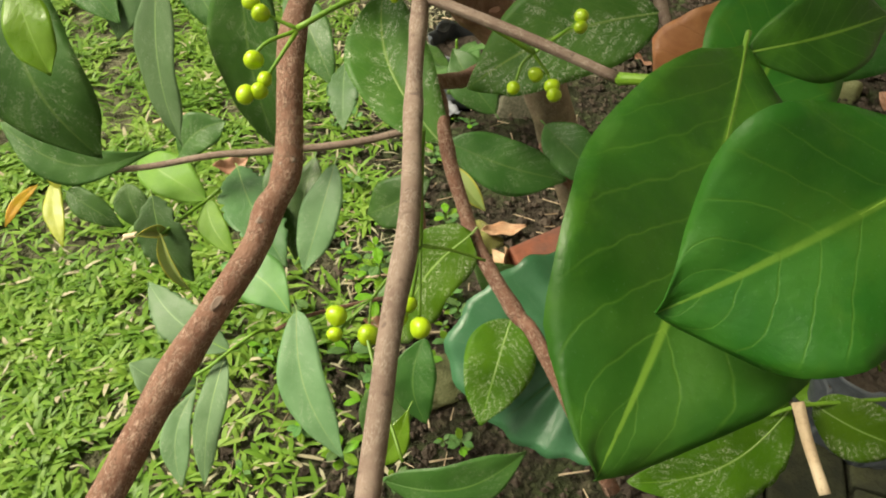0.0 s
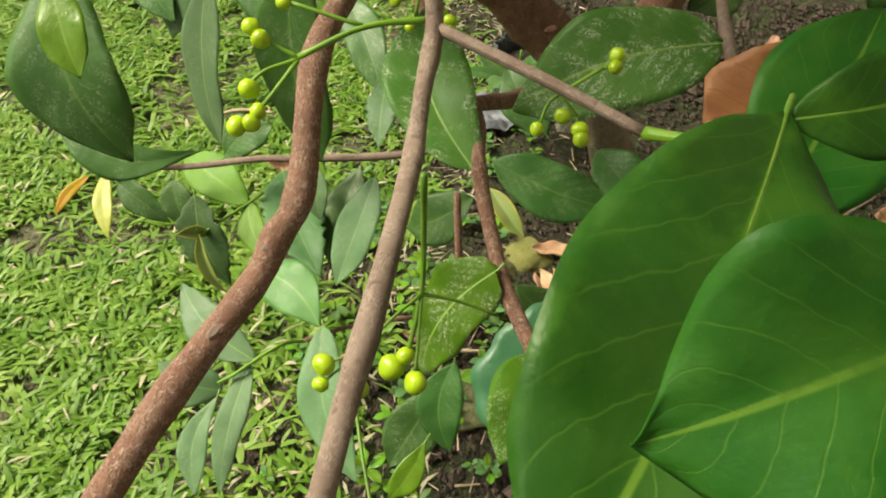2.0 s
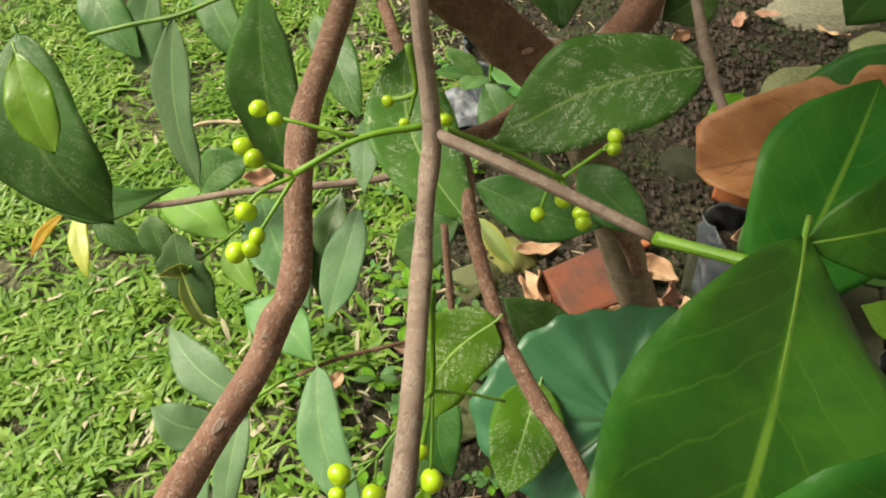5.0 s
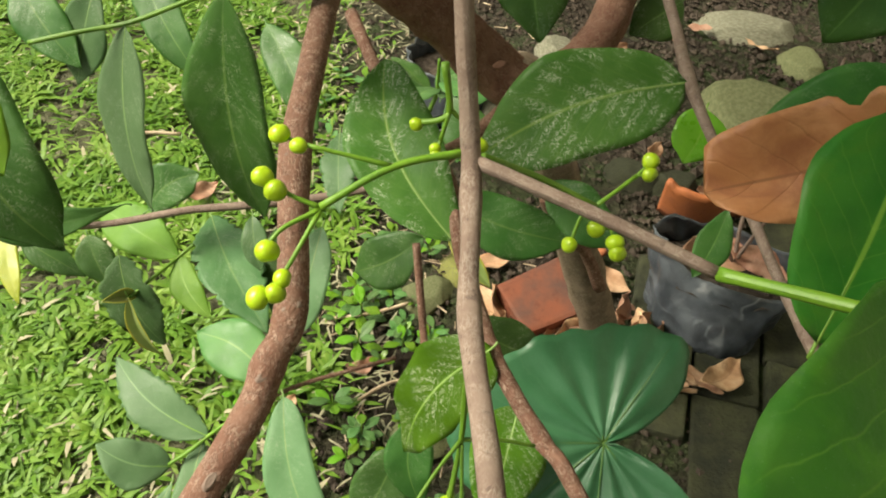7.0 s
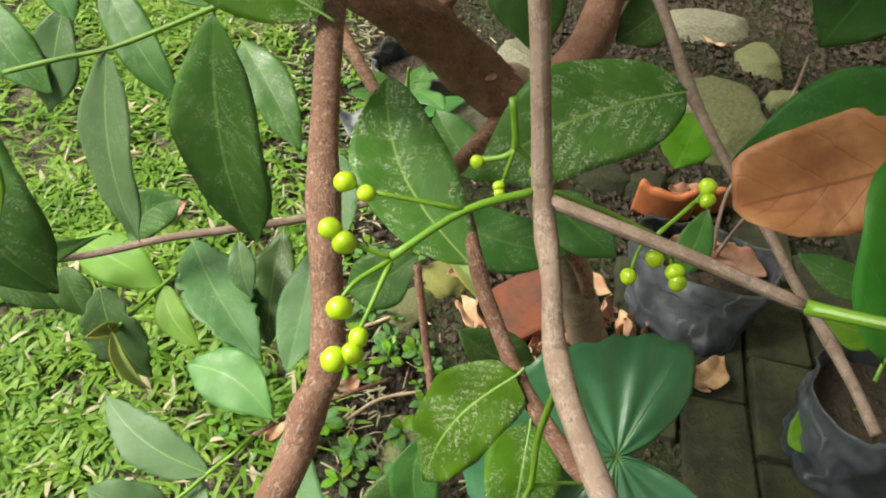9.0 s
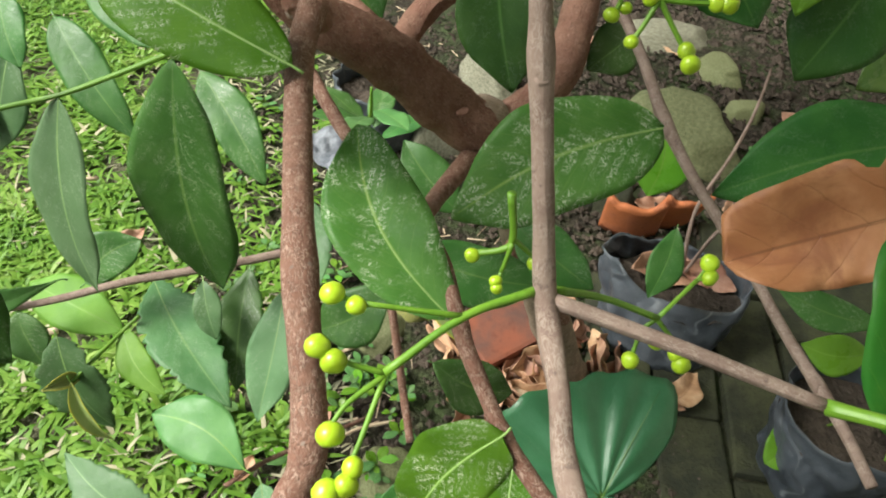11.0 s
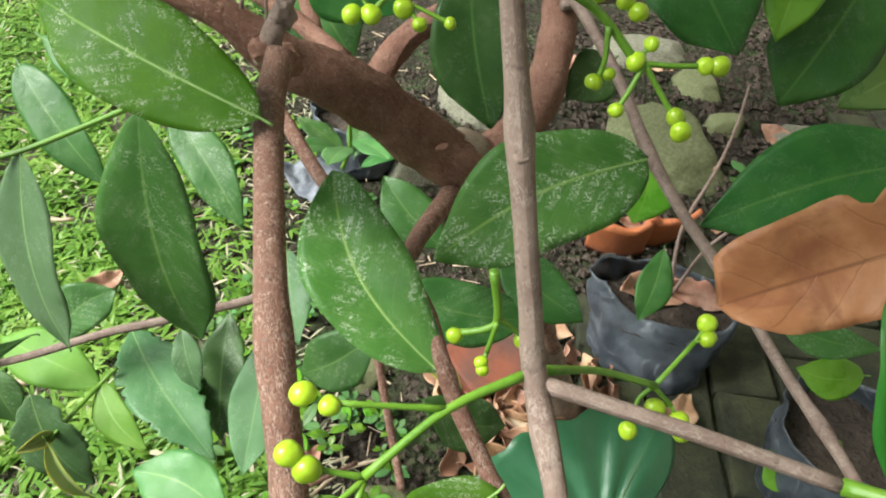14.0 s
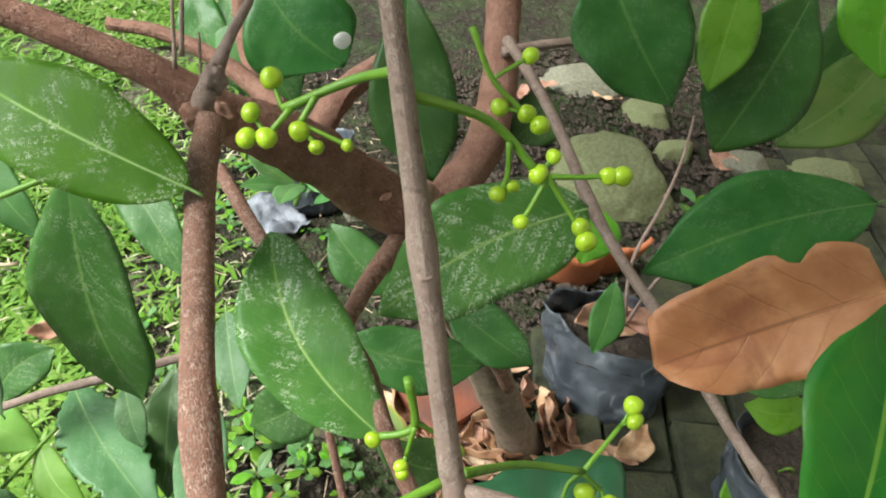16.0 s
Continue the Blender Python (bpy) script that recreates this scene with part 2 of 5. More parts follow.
def film_material(name, a, b_, crease, rough):
    """Thin crumpled plastic: dull patches, pale crease lines and dust."""
    m, n, l, b = material(name, rough, 0.5)
    obj = coords(n, "Object")
    patch = ramp(n, l, noise_tex(n, l, obj, 18.0, 4.0, 0.6, 0.6), 0.34, 0.68)
    col = mix(n, l, patch, a, b_)
    fold = math_node(n, l, "ABSOLUTE", math_node(n, l, "SUBTRACT", noise_tex(n, l, obj, 13.0, 1.0, 0.4, 0.5), 0.5))
    line = ramp(n, l, fold, 0.0, 0.018, 1.0, 0.0)
    line = math_node(n, l, "MULTIPLY", line, ramp(n, l, noise_tex(n, l, obj, 30.0, 2.0), 0.42, 0.62))
    col = mix(n, l, math_node(n, l, "MULTIPLY", line, 0.55), col, crease)
    speck = ramp(n, l, noise_tex(n, l, obj, 420.0, 2.0), 0.66, 0.74)
    col = mix(n, l, math_node(n, l, "MULTIPLY", speck, 0.35), col, crease)
    l.new(col, b.inputs["Base Color"])
    l.new(math_node(n, l, "MULTIPLY_ADD", patch, 0.2, rough - 0.05), b.inputs["Roughness"])
    h = math_node(n, l, "ADD", math_node(n, l, "MULTIPLY", ramp(n, l, fold, 0.0, 0.10, 1.0, 0.0), 0.25), noise_tex(n, l, obj, 32.0, 2.0, 0.4))
    bump(n, l, b, h, 0.65, 0.010)
    return m


BAG = film_material("black_film", (0.030, 0.036, 0.045), (0.074, 0.084, 0.100), (0.24, 0.26, 0.28), 0.34)
WHITE_FILM = plain("white_film", (0.075, 0.082, 0.10), (0.21, 0.22, 0.25), 0.55, 40.0, 0.35, 0.004, 0.4)
HAY = plain("dry_grass", (0.26, 0.24, 0.15), (0.38, 0.36, 0.25), 0.7, 30.0, 0.3)
STRAW = plain("dead_stick", (0.42, 0.31, 0.21), (0.54, 0.43, 0.31), 0.8, 40.0, 0.3, 0.001)
WEB = plain("white_cocoon", (0.70, 0.70, 0.68), (0.80, 0.80, 0.78), 0.7, 300.0, 0.3)
PLASTER = plain("plaster", (0.30, 0.27, 0.22), (0.37, 0.34, 0.28), 0.9, 3.0, 0.2, 0.002, 0.3)


def grass_material():
    m, n, l, b = material("grass", 0.5, 0.35)
    isl = n.new("ShaderNodeNewGeometry").outputs["Random Per Island"]
    clump = ramp(n, l, noise_tex(n, l, coords(n), 26.0, 3.0, 0.6), 0.34, 0.68)
    broad = ramp(n, l, noise_tex(n, l, coords(n), 8.0, 2.0, 0.5), 0.34, 0.66)
    clump = math_node(n, l, "MULTIPLY_ADD", broad, 0.45, math_node(n, l, "MULTIPLY", clump, 0.55))
    tone = math_node(n, l, "MULTIPLY_ADD", clump, 0.52, math_node(n, l, "MULTIPLY", isl, 0.40))
    k = n.new("ShaderNodeValToRGB")
    cs = ((0.0, (0.062, 0.138, 0.014)), (0.30, (0.098, 0.212, 0.019)), (0.62, (0.172, 0.296, 0.040)), (0.90, (0.28, 0.385, 0.10)), (1.0, (0.38, 0.44, 0.21)))
    while len(k.color_ramp.elements) < len(cs):
        k.color_ramp.elements.new(0.5)
    for e, (p, c) in zip(k.color_ramp.elements, cs):
        e.position, e.color = p, (*c, 1)
    l.new(tone, k.inputs[0])
    dead = n.new("ShaderNodeMath")
    dead.operation = "GREATER_THAN"
    l.new(math_node(n, l, "FRACT", math_node(n, l, "MULTIPLY", isl, 37.0)), dead.inputs[0])
    dead.inputs[1].default_value = 0.97
    hue = mix(n, l, dead.outputs[0], k.outputs[0], (0.46, 0.41, 0.28))
    l.new(hue, b.inputs["Base Color"])
    tr = n.new("ShaderNodeBsdfTranslucent")
    l.new(hue, tr.inputs["Color"])
    ms = n.new("ShaderNodeMixShader")
    ms.inputs[0].default_value = 0.3
    l.new(b.outputs[0], ms.inputs[1])
    l.new(tr.outputs[0], ms.inputs[2])
    l.new(ms.outputs[0], n["Material Output"].inputs["Surface"])
    return m


GRASS = grass_material()


def ground_material():
    m, n, l, b = material("ground", 0.95, 0.2)
    obj = coords(n, "Object")
    f = ramp(n, l, noise_tex(n, l, obj, 9.0, 6.0, 0.65), 0.38, 0.66)
    g = ramp(n, l, noise_tex(n, l, obj, 60.0, 5.0, 0.65), 0.42, 0.62)
    col = mix(n, l, g, (0.031, 0.024, 0.018), (0.070, 0.056, 0.042))
    col = mix(n, l, math_node(n, l, "MULTIPLY", f, 0.55), col, (0.055, 0.095, 0.028))
    place = n.new("ShaderNodeSeparateXYZ")
    l.new(obj, place.inputs[0])
    reach = math_node(n, l, "MULTIPLY_ADD", f, 0.12, place.outputs[0])
    lawn_side = ramp(n, l, reach, -0.20, -0.02, 1.0, 0.0)
    col = mix(n, l, math_node(n, l, "MULTIPLY", lawn_side, 0.75), col, (0.160, 0.155, 0.095))
    l.new(col, b.inputs["Base Color"])
    bump(n, l, b, math_node(n, l, "ADD", f, g), 0.9, 0.012)
    return m


GROUND = ground_material()


# ---- builders ----
def empty(name, at=(0, 0, 0)):
    ob = new(name)
    ob.location = at
    return ob


def mesh_of(name, verts, faces, mat, uvs=None, smooth=True):
    me = bpy.data.meshes.new(name)
    me.from_pydata([tuple(v) for v in verts], [], faces)
    if uvs is not None:
        lay = me.uv_layers.new(name="UVMap")
        flat = np.array([uvs[v] for f in faces for v in f], dtype=np.float32).ravel()
        lay.data.foreach_set("uv", flat)
    me.polygons.foreach_set("use_smooth", [smooth] * len(me.polygons))
    me.materials.append(mat)
    me.update()
    return me


def standing(ob):
    """The pose of a thing or part in the world."""
    here = ob.matrix_basis.copy()
    return standing(ob.parent) @ ob.matrix_parent_inverse @ here if ob.parent else here


def attach(name, me, parent, label=""):
    ob = new(name, me)
    if parent is not None:
        ob.parent = parent
        ob.matrix_parent_inverse = standing(parent).inverted()
    if label:
        tagged(ob, label)
    return ob


def part(name, bm, mat, parent, label=""):
    me = bpy.data.meshes.new(name)
    bm.to_mesh(me)
    bm.free()
    me.materials.append(mat)
    return attach(name, me, parent, label)


def smooth_line(pts, steps):
    """A Catmull-Rom line through pts, each a place and a radius."""
    p = [np.array(q, float) for q in pts]
    p = [2 * p[0] - p[1]] + p + [2 * p[-1] - p[-2]]
    out = []
    for i in range(1, len(p) - 2):
        for k in range(steps):
            t = k / steps
            a, b, c, d = p[i - 1:i + 3]
            out.append(0.5 * (2 * b + (c - a) * t + (2 * a - 5 * b + 4 * c - d) * t * t + (3 * b - a - 3 * c + d) * t ** 3))
    out.append(p[-2])
    return out


def tube(pts, steps=6, ring=10, rough=0.0, knots=(), seed=0, wander=0.0):
    """Verts, faces and uvs (metres round and along) of a tapered, uneven round stem; knots: fractions of its length where it swells."""
    line = smooth_line(pts, steps)
    n, v, f, uv = len(line), [], [], []
    run, ref = 0.0, Vector((0.31, 0.2, 0.93))
    for i, q in enumerate(line):
        here, r = Vector(q[:3]), q[3]
        ahead = Vector(line[min(i + 1, n - 1)][:3]) - Vector(line[max(i - 1, 0)][:3])
        ahead.normalize()
        if i:
            run += (here - Vector(line[i - 1][:3])).length
        s = ahead.cross(ref).normalized()
        up = s.cross(ahead)
        swell = 1.0
        for k in knots:
            swell += 0.16 * math.exp(-((i / (n - 1) - k) * n / 1.6) ** 2)
        here = here + Vector([wander * noise.noise(Vector((run * 40 + 7 * a + seed, seed, a))) for a in range(3)])
        for j in range(ring + 1):
            a = 2 * math.pi * j / ring
            d = s * math.cos(a) + up * math.sin(a)
            k = 1 + rough * noise.noise(d * 1.7 + Vector((seed * 3.1, 0, run * 60)))
            v.append(here + d * (r * swell * k))
            uv.append((r * a, run))
    w = ring + 1
    for i in range(n - 1):
        for j in range(ring):
            f.append((i * w + j, i * w + j + 1, (i + 1) * w + j + 1, (i + 1) * w + j))
    f.append(tuple(range(w - 2, -1, -1)))
    f.append(tuple((n - 1) * w + j for j in range(ring)))
    return v, f, uv


def stem(name, pts, mat, parent, label="", steps=6, ring=12, rough=0.10, knots=(), seed=0, wander=0.0):
    v, f, uv = tube(pts, steps, ring, rough, knots, seed, wander)
    return attach(name, mesh_of(name, v, f, mat, uv), parent, label)


leaf_count = [0]


def leaf(kind, base, tip, normal, width, peak=0.5, bend=0.0, fold=0.16, arch=0.05, name="leaf", parent=None, label="", blunt=0.72, ruffle=0.03, rib=True, bite=None, blunt_far=None, rag=0.0, ripple=0.004, coarse=False, lean=1.0):
    """A leaf blade from base to tip, facing normal: folded along its midrib, arched lengthwise, with a wavy rim and a raised midrib."""
    leaf_count[0] += 1
    rnd = random.Random(leaf_count[0])
    b, t, n = Vector(base), Vector(tip), Vector(normal).normalized()
    ax = t - b
    long = ax.length
    ax.normalize()
    n = (n - ax * n.dot(ax)).normalized()
    s = ax.cross(n)
    nu, nv = (8, 2) if coarse else ((52 if rag else 26), 6)
    power = math.log(0.5) / math.log(min(max(peak, 0.36), 0.64))
    ph, k1, k2 = rnd.uniform(0, 6), rnd.uniform(7, 11), rnd.uniform(16, 23)
    v, uv, f, rail = [], [], [], []
    for i in range(nu + 1):
        u = i / nu
        h = width / 2 * max(math.sin(math.pi * u ** power), 0.0) ** blunt
        h *= 1.0 - 0.35 * max(0.0, (u - 0.80) / 0.20)
        h = max(h, 0.0006)
        near = h * lean
        far = max(width / 2 * max(math.sin(math.pi * u ** power), 0.0) ** blunt_far, 0.0006) if blunt_far else h
        mid = b + ax * (long * u) + s * (bend * math.sin(math.pi * u)) + n * (arch * long * (4 * u * (1 - u)) - arch * long * 0.8 * max(0, u - 0.75))
        rail.append(mid)
        for j in range(-nv, nv + 1):
            w = j / nv
            h = far if w > 0 else near
            side = 1 + 0.05 * math.sin(k1 * u + ph + (2 if w > 0 else 0))
            lift = fold * h * abs(w) ** 1.2 - 0.10 * h * abs(w) ** 3
            lift += ruffle * width * w * w * math.sin(k2 * u * 0.7 + ph + (1.7 if w > 0 else 0))
            lift += ripple * width * math.sin(u * 40 - 9 * abs(w)) * abs(w)
            cut = 0.0
            if bite and bite[2] * w > 0:
                cut = bite[1] * h * abs(w) ** 3 * math.exp(-((u - bite[0]) / 0.05) ** 2)
            if rag:
                cut += rag * h * abs(w) ** 4 * max(0.0, noise.noise(Vector((u * 26, 5 * ph + (3 if w > 0 else 0), 0))) + 0.1)
            v.append(mid + s * ((h - cut) * w * side) + n * lift)
            uv.append((u, 0.5 + 0.5 * w))
    m = 2 * nv + 1
    for i in range(nu):
        for j in range(m - 1):
            f.append((i * m + j, (i + 1) * m + j, (i + 1) * m + j + 1, i * m + j + 1))
    ob = attach(name, mesh_of(name, v, f, LEAF[kind], uv), parent, label)
    if not coarse:
        sol = ob.modifiers.new("thickness", "SOLIDIFY")
        sol.thickness, sol.offset = 0.00035, 0.0
    if rib:
        r0 = 0.00045 + 0.006 * width
        pts = [(*(rail[0] - ax * 0.006 - n * 0.001), r0 * 1.1)]
        pts += [(*(rail[i] + n * (0.0001 - (0.15 if kind in ("speck", "lush") else 0.5) * r0)), r0 * (1.0 - 0.85 * i / nu)) for i in range(0, nu + 1, 3)]
        vv, ff, uu = tube(pts, 2, 6)
        attach("midrib", mesh_of("midrib", vv, ff, LEAF[kind] if kind in ("dry", "litter") else RIB if kind in ("dark", "mid", "deep") else PALE_RIB if kind in ("speck", "lush", "satin", "sheen_grey") else PETIOLE, uu), ob)
    return ob


def berry_mesh():
    bm = bmesh.new()
    bmesh.ops.create_uvsphere(bm, u_segments=16, v_segments=10, radius=1.0)
    for q in bm.verts:
        q.co.z *= 0.9
        a = math.atan2(q.co.y, q.co.x)
        q.co *= 1 + 0.03 * math.sin(3 * a)
        if q.co.z > 0.8:
            q.co.z -= 0.12 * (q.co.z - 0.8) / 0.1
    for q in bm.faces:
        q.smooth = True
    me = bpy.data.meshes.new("berry")
    bm.to_mesh(me)
    bm.free()
    me.materials.append(BERRY)
    return me


BERRY_MESH = berry_mesh()


def cluster(parent, stalks, berries, label="branched green fruit stalk with unripe berries", thick=0.00095):
    """A branched green stalk with its berries; each berry is a place and a radius."""
    v, f, uv = [], [], []
    for k, line in enumerate(stalks):
        r = thick if k == 0 else thick * 0.62
        pts = [(*p, r * (1 - 0.25 * i / len(line))) for i, p in enumerate(line)]
        a, b, c = tube(pts, 5, 8, 0.08, (0.0, 1.0), k)
        o = len(v)
        v += a
        uv += c
        f += [tuple(i + o for i in q) for q in b]
    # a short pedicel from the nearest stalk end to every berry
    ends = [Vector(line[-1]) for line in stalks] + [Vector(line[len(line) // 2]) for line in stalks]
    for x, y, z, r in berries:
        p = Vector((x, y, z))
        e = min(ends, key=lambda q: (q - p).length)
        if (e - p).length > 0.0005:
            a, b, c = tube([(*e, thick * 0.45), (*e.lerp(p, 0.5), thick * 0.42), (*p, thick * 0.55)], 3, 6)
            o = len(v)
            v += a
            uv += c
            f += [tuple(i + o for i in q) for q in b]
    ob = attach("fruit_stalk", mesh_of("fruit_stalk", v, f, STALK, uv), parent, label)
    for i, (x, y, z, r) in enumerate(berries):
        q = attach("berry", BERRY_MESH, ob)
        rnd = random.Random(i * 7 + len(berries))
        q.matrix_basis = Matrix.LocRotScale((x, y, z), Euler((rnd.uniform(0, 3), rnd.uniform(0, 3), 0)), (r, r * rnd.uniform(0.93, 1.05), r))
    return ob


# ---- the shrub ----
shrub = tagged(empty("shrub", (0.262, 0.628, 0.0)), "brown-barked garden shrub with glossy green leaves and unripe berries", "shrub")

stem("branch", [(-0.0403, 0.4478, 0.5966, 0.0078), (-0.0486, 0.4265, 0.5814, 0.0072), (-0.0515, 0.3473, 0.5755, 0.0066), (-0.0521, 0.2813, 0.5727, 0.0062), (-0.0517, 0.2347, 0.5302, 0.0064), (-0.0600, 0.2174, 0.5154, 0.0066), (-0.0682, 0.2002, 0.5006, 0.0070), (-0.0967, 0.1572, 0.4714, 0.0073), (-0.1183, 0.1169, 0.4442, 0.0076), (-0.1435, 0.0742, 0.4121, 0.0079)], BARK, shrub, "reddish-brown fibrous branch with pale node scars", knots=(0.34, 0.45, 0.56, 0.78), rough=0.09, seed=7)
stem("twig", [(0.1645, 0.6038, 0.5561, 0.0041), (0.1713, 0.5548, 0.5437, 0.0039), (0.1757, 0.5090, 0.5289, 0.0038), (0.1777, 0.4601, 0.5115, 0.0040), (0.1836, 0.4177, 0.4978, 0.0034), (0.1912, 0.3795, 0.4879, 0.0033), (0.1954, 0.3458, 0.4819, 0.0031), (0.2005, 0.3058, 0.4721, 0.0031), (0.2033, 0.2775, 0.4688, 0.0034), (0.2049, 0.2504, 0.4649, 0.0030), (0.2051, 0.2257, 0.4604, 0.0029)], TWIG, shrub, "thin grey-brown twig with nodes", knots=(0.3, 0.5, 0.8), seed=14)
stem("branch", [(-0.0463, 0.5313, 0.5133, 0.0048), (-0.0309, 0.4817, 0.5077, 0.0045), (-0.0200, 0.4502, 0.5060, 0.0043), (0.0171, 0.3796, 0.4905, 0.0043), (0.0233, 0.3401, 0.4816, 0.0041), (0.0283, 0.3237, 0.4655, 0.0046), (0.0375, 0.2988, 0.4493, 0.0045), (0.0429, 0.2834, 0.4402, 0.0048), (0.0550, 0.2609, 0.4310, 0.0047), (0.0680, 0.2393, 0.4226, 0.0046), (0.0802, 0.2208, 0.4175, 0.0045), (0.1217, 0.1633, 0.3605, 0.0047)], BARK, shrub, knots=(0.4, 0.62, 0.8), seed=15)
stem("branch", [(0.0104, 0.4077, 0.4771, 0.0051), (0.0232, 0.4426, 0.4592, 0.0059), (0.0427, 0.4956, 0.4335, 0.0070), (0.0744, 0.5471, 0.4260, 0.0085)], BARK, shrub, seed=14)
stem("twig", [(0.0023, 0.4390, 0.3781, 0.0029), (0.0060, 0.4216, 0.3454, 0.0029), (0.0092, 0.4071, 0.3158, 0.0030), (0.0121, 0.3841, 0.2917, 0.0030)], BARK, shrub, seed=9)
stem("twig", [(-0.1298, 0.4062, 0.2203, 0.0019), (-0.0979, 0.4232, 0.2236, 0.0019), (-0.0573, 0.4417, 0.2204, 0.0020), (-0.0132, 0.4641, 0.2125, 0.0020)], BARK, shrub, seed=16)
stem("twig", [(-0.2563, 0.4888, 0.5068, 0.0017), (-0.2244, 0.4945, 0.5126, 0.0017), (-0.1919, 0.4994, 0.5178, 0.0017), (-0.1540, 0.4899, 0.5362, 0.0017), (-0.1147, 0.4768, 0.5581, 0.0018)], STALK, shrub, "green leaf-bearing twig", seed=14)
stem("twig", [(-0.3619, 0.5284, 0.3044, 0.0026), (-0.2733, 0.5327, 0.3081, 0.0031), (-0.2004, 0.5426, 0.3178, 0.0034), (-0.1498, 0.5520, 0.3171, 0.0037), (-0.0724, 0.5704, 0.3155, 0.0038), (-0.0029, 0.5882, 0.3235, 0.0038)], TWIG, shrub, seed=3)
stem("limb", [(-0.1925, 0.5791, 0.6224, 0.0087), (-0.1609, 0.5631, 0.6148, 0.0087), (-0.1452, 0.5591, 0.6077, 0.0088), (-0.1096, 0.5496, 0.5934, 0.0093), (-0.0730, 0.5427, 0.5745, 0.0106), (-0.0428, 0.5433, 0.5462, 0.0157), (-0.0115, 0.5491, 0.5246, 0.0184), (0.0178, 0.5592, 0.4993, 0.0207), (0.0501, 0.5669, 0.4644, 0.0221), (0.0761, 0.5675, 0.4427, 0.0233), (0.1033, 0.5674, 0.4285, 0.0243)], LIMB, shrub, "thick brown limb with a pale scar", ring=20, rough=0.16, seed=12)
stem("limb", [(0.0932, 0.5737, 0.4323, 0.0177), (0.1241, 0.5809, 0.4437, 0.0169), (0.1502, 0.5970, 0.4640, 0.0162), (0.1686, 0.6240, 0.4942, 0.0154), (0.1797, 0.6556, 0.5274, 0.0146), (0.1891, 0.6950, 0.5769, 0.0142)], LIMB, shrub, ring=16, rough=0.12, seed=4)
stem("limb", [(0.0204, 0.5978, 0.4909, 0.0110), (0.0390, 0.6070, 0.5136, 0.0105), (0.0571, 0.6098, 0.5291, 0.0096), (0.0798, 0.6096, 0.5425, 0.0091)], LIMB, shrub, seed=4)
stem("limb", [(-0.1169, 0.6821, 0.5486, 0.0045), (-0.0778, 0.6674, 0.5452, 0.0054), (-0.0364, 0.6422, 0.5302, 0.0066), (0.0009, 0.5963, 0.5132, 0.0080)], LIMB, shrub, seed=10)
stem("limb", [(-0.0172, 0.6374, 0.5155, 0.0063), (-0.0218, 0.6730, 0.5398, 0.0060), (-0.0220, 0.7009, 0.5726, 0.0056)], LIMB, shrub, seed=9)
stem("twig", [(-0.0496, 0.4614, 0.5853, 0.0071), (-0.0436, 0.4599, 0.6015, 0.0058), (-0.0363, 0.4644, 0.6158, 0.0039), (-0.0276, 0.4703, 0.6289, 0.0025), (-0.0193, 0.4748, 0.6403, 0.0022), (-0.0143, 0.4810, 0.6494, 0.0019)], TWIG, shrub, "grey knotted snag", rough=0.35, seed=2)
stem("twig", [(-0.0582, 0.5443, 0.6212, 0.0009), (-0.0616, 0.5277, 0.5847, 0.0013)], TWIG, shrub, seed=5)
stem("twig", [(-0.0525, 0.5429, 0.6215, 0.0013), (-0.0574, 0.5313, 0.5903, 0.0016)], TWIG, shrub, seed=6)
stem("twig", [(-0.0466, 0.5423, 0.5991, 0.0008), (-0.0489, 0.5281, 0.5737, 0.0010)], TWIG, shrub, seed=7)
stem("trunk", [(0.0773, 0.5740, 0.4459, 0.0200), (0.0972, 0.5710, 0.4305, 0.0200), (0.1452, 0.5905, 0.3013, 0.0207), (0.1931, 0.6100, 0.1722, 0.0219), (0.2330, 0.6262, 0.0646, 0.0229), (0.2570, 0.6360, 0.0000, 0.0290), (0.2610, 0.6400, -0.0300, 0.0360)], TRUNK, shrub, "leaning brown trunk with peeling bark", ring=24, rough=0.18, seed=3)
stem("twig", [(0.1166, 0.5485, 0.3326, 0.0034), (0.1384, 0.5524, 0.2971, 0.0046), (0.1745, 0.5721, 0.2450, 0.0060), (0.1996, 0.5788, 0.1909, 0.0070)], BARK, shrub, "pinkish-brown dead side shoot", seed=8)
stem("twig", [(-0.1985, 0.5386, 0.2808, 0.0017), (-0.2123, 0.5322, 0.2710, 0.0017), (-0.2313, 0.5060, 0.2681, 0.0016), (-0.2463, 0.4868, 0.2638, 0.0014)], STALK, shrub, seed=9)
stem("twig", [(-0.1298, 0.4062, 0.2203, 0.0014), (-0.1332, 0.3685, 0.2590, 0.0015), (-0.1560, 0.3586, 0.2459, 0.0015), (-0.1712, 0.3509, 0.2359, 0.0015), (-0.1861, 0.3449, 0.2279, 0.0013)], STALK, shrub, seed=9)
stem("twig", [(0.2595, 0.2449, 0.3388, 0.0041), (0.2650, 0.2226, 0.3217, 0.0037), (0.2707, 0.1961, 0.3075, 0.0036)], STRAW, shrub, "pale cut-off dry stick", seed=0)
stem("twig", [(0.2372, 0.2426, 0.3208, 0.0011), (0.2594, 0.2471, 0.3297, 0.0015), (0.2749, 0.2504, 0.3295, 0.0015), (0.3280, 0.2535, 0.3331, 0.0015)], STALK, shrub, seed=6)
stem("twig", [(0.1734, 0.6343, 0.5318, 0.0044), (0.2077, 0.6389, 0.5334, 0.0040), (0.2464, 0.6412, 0.5340, 0.0037)], TWIG, shrub, seed=7)
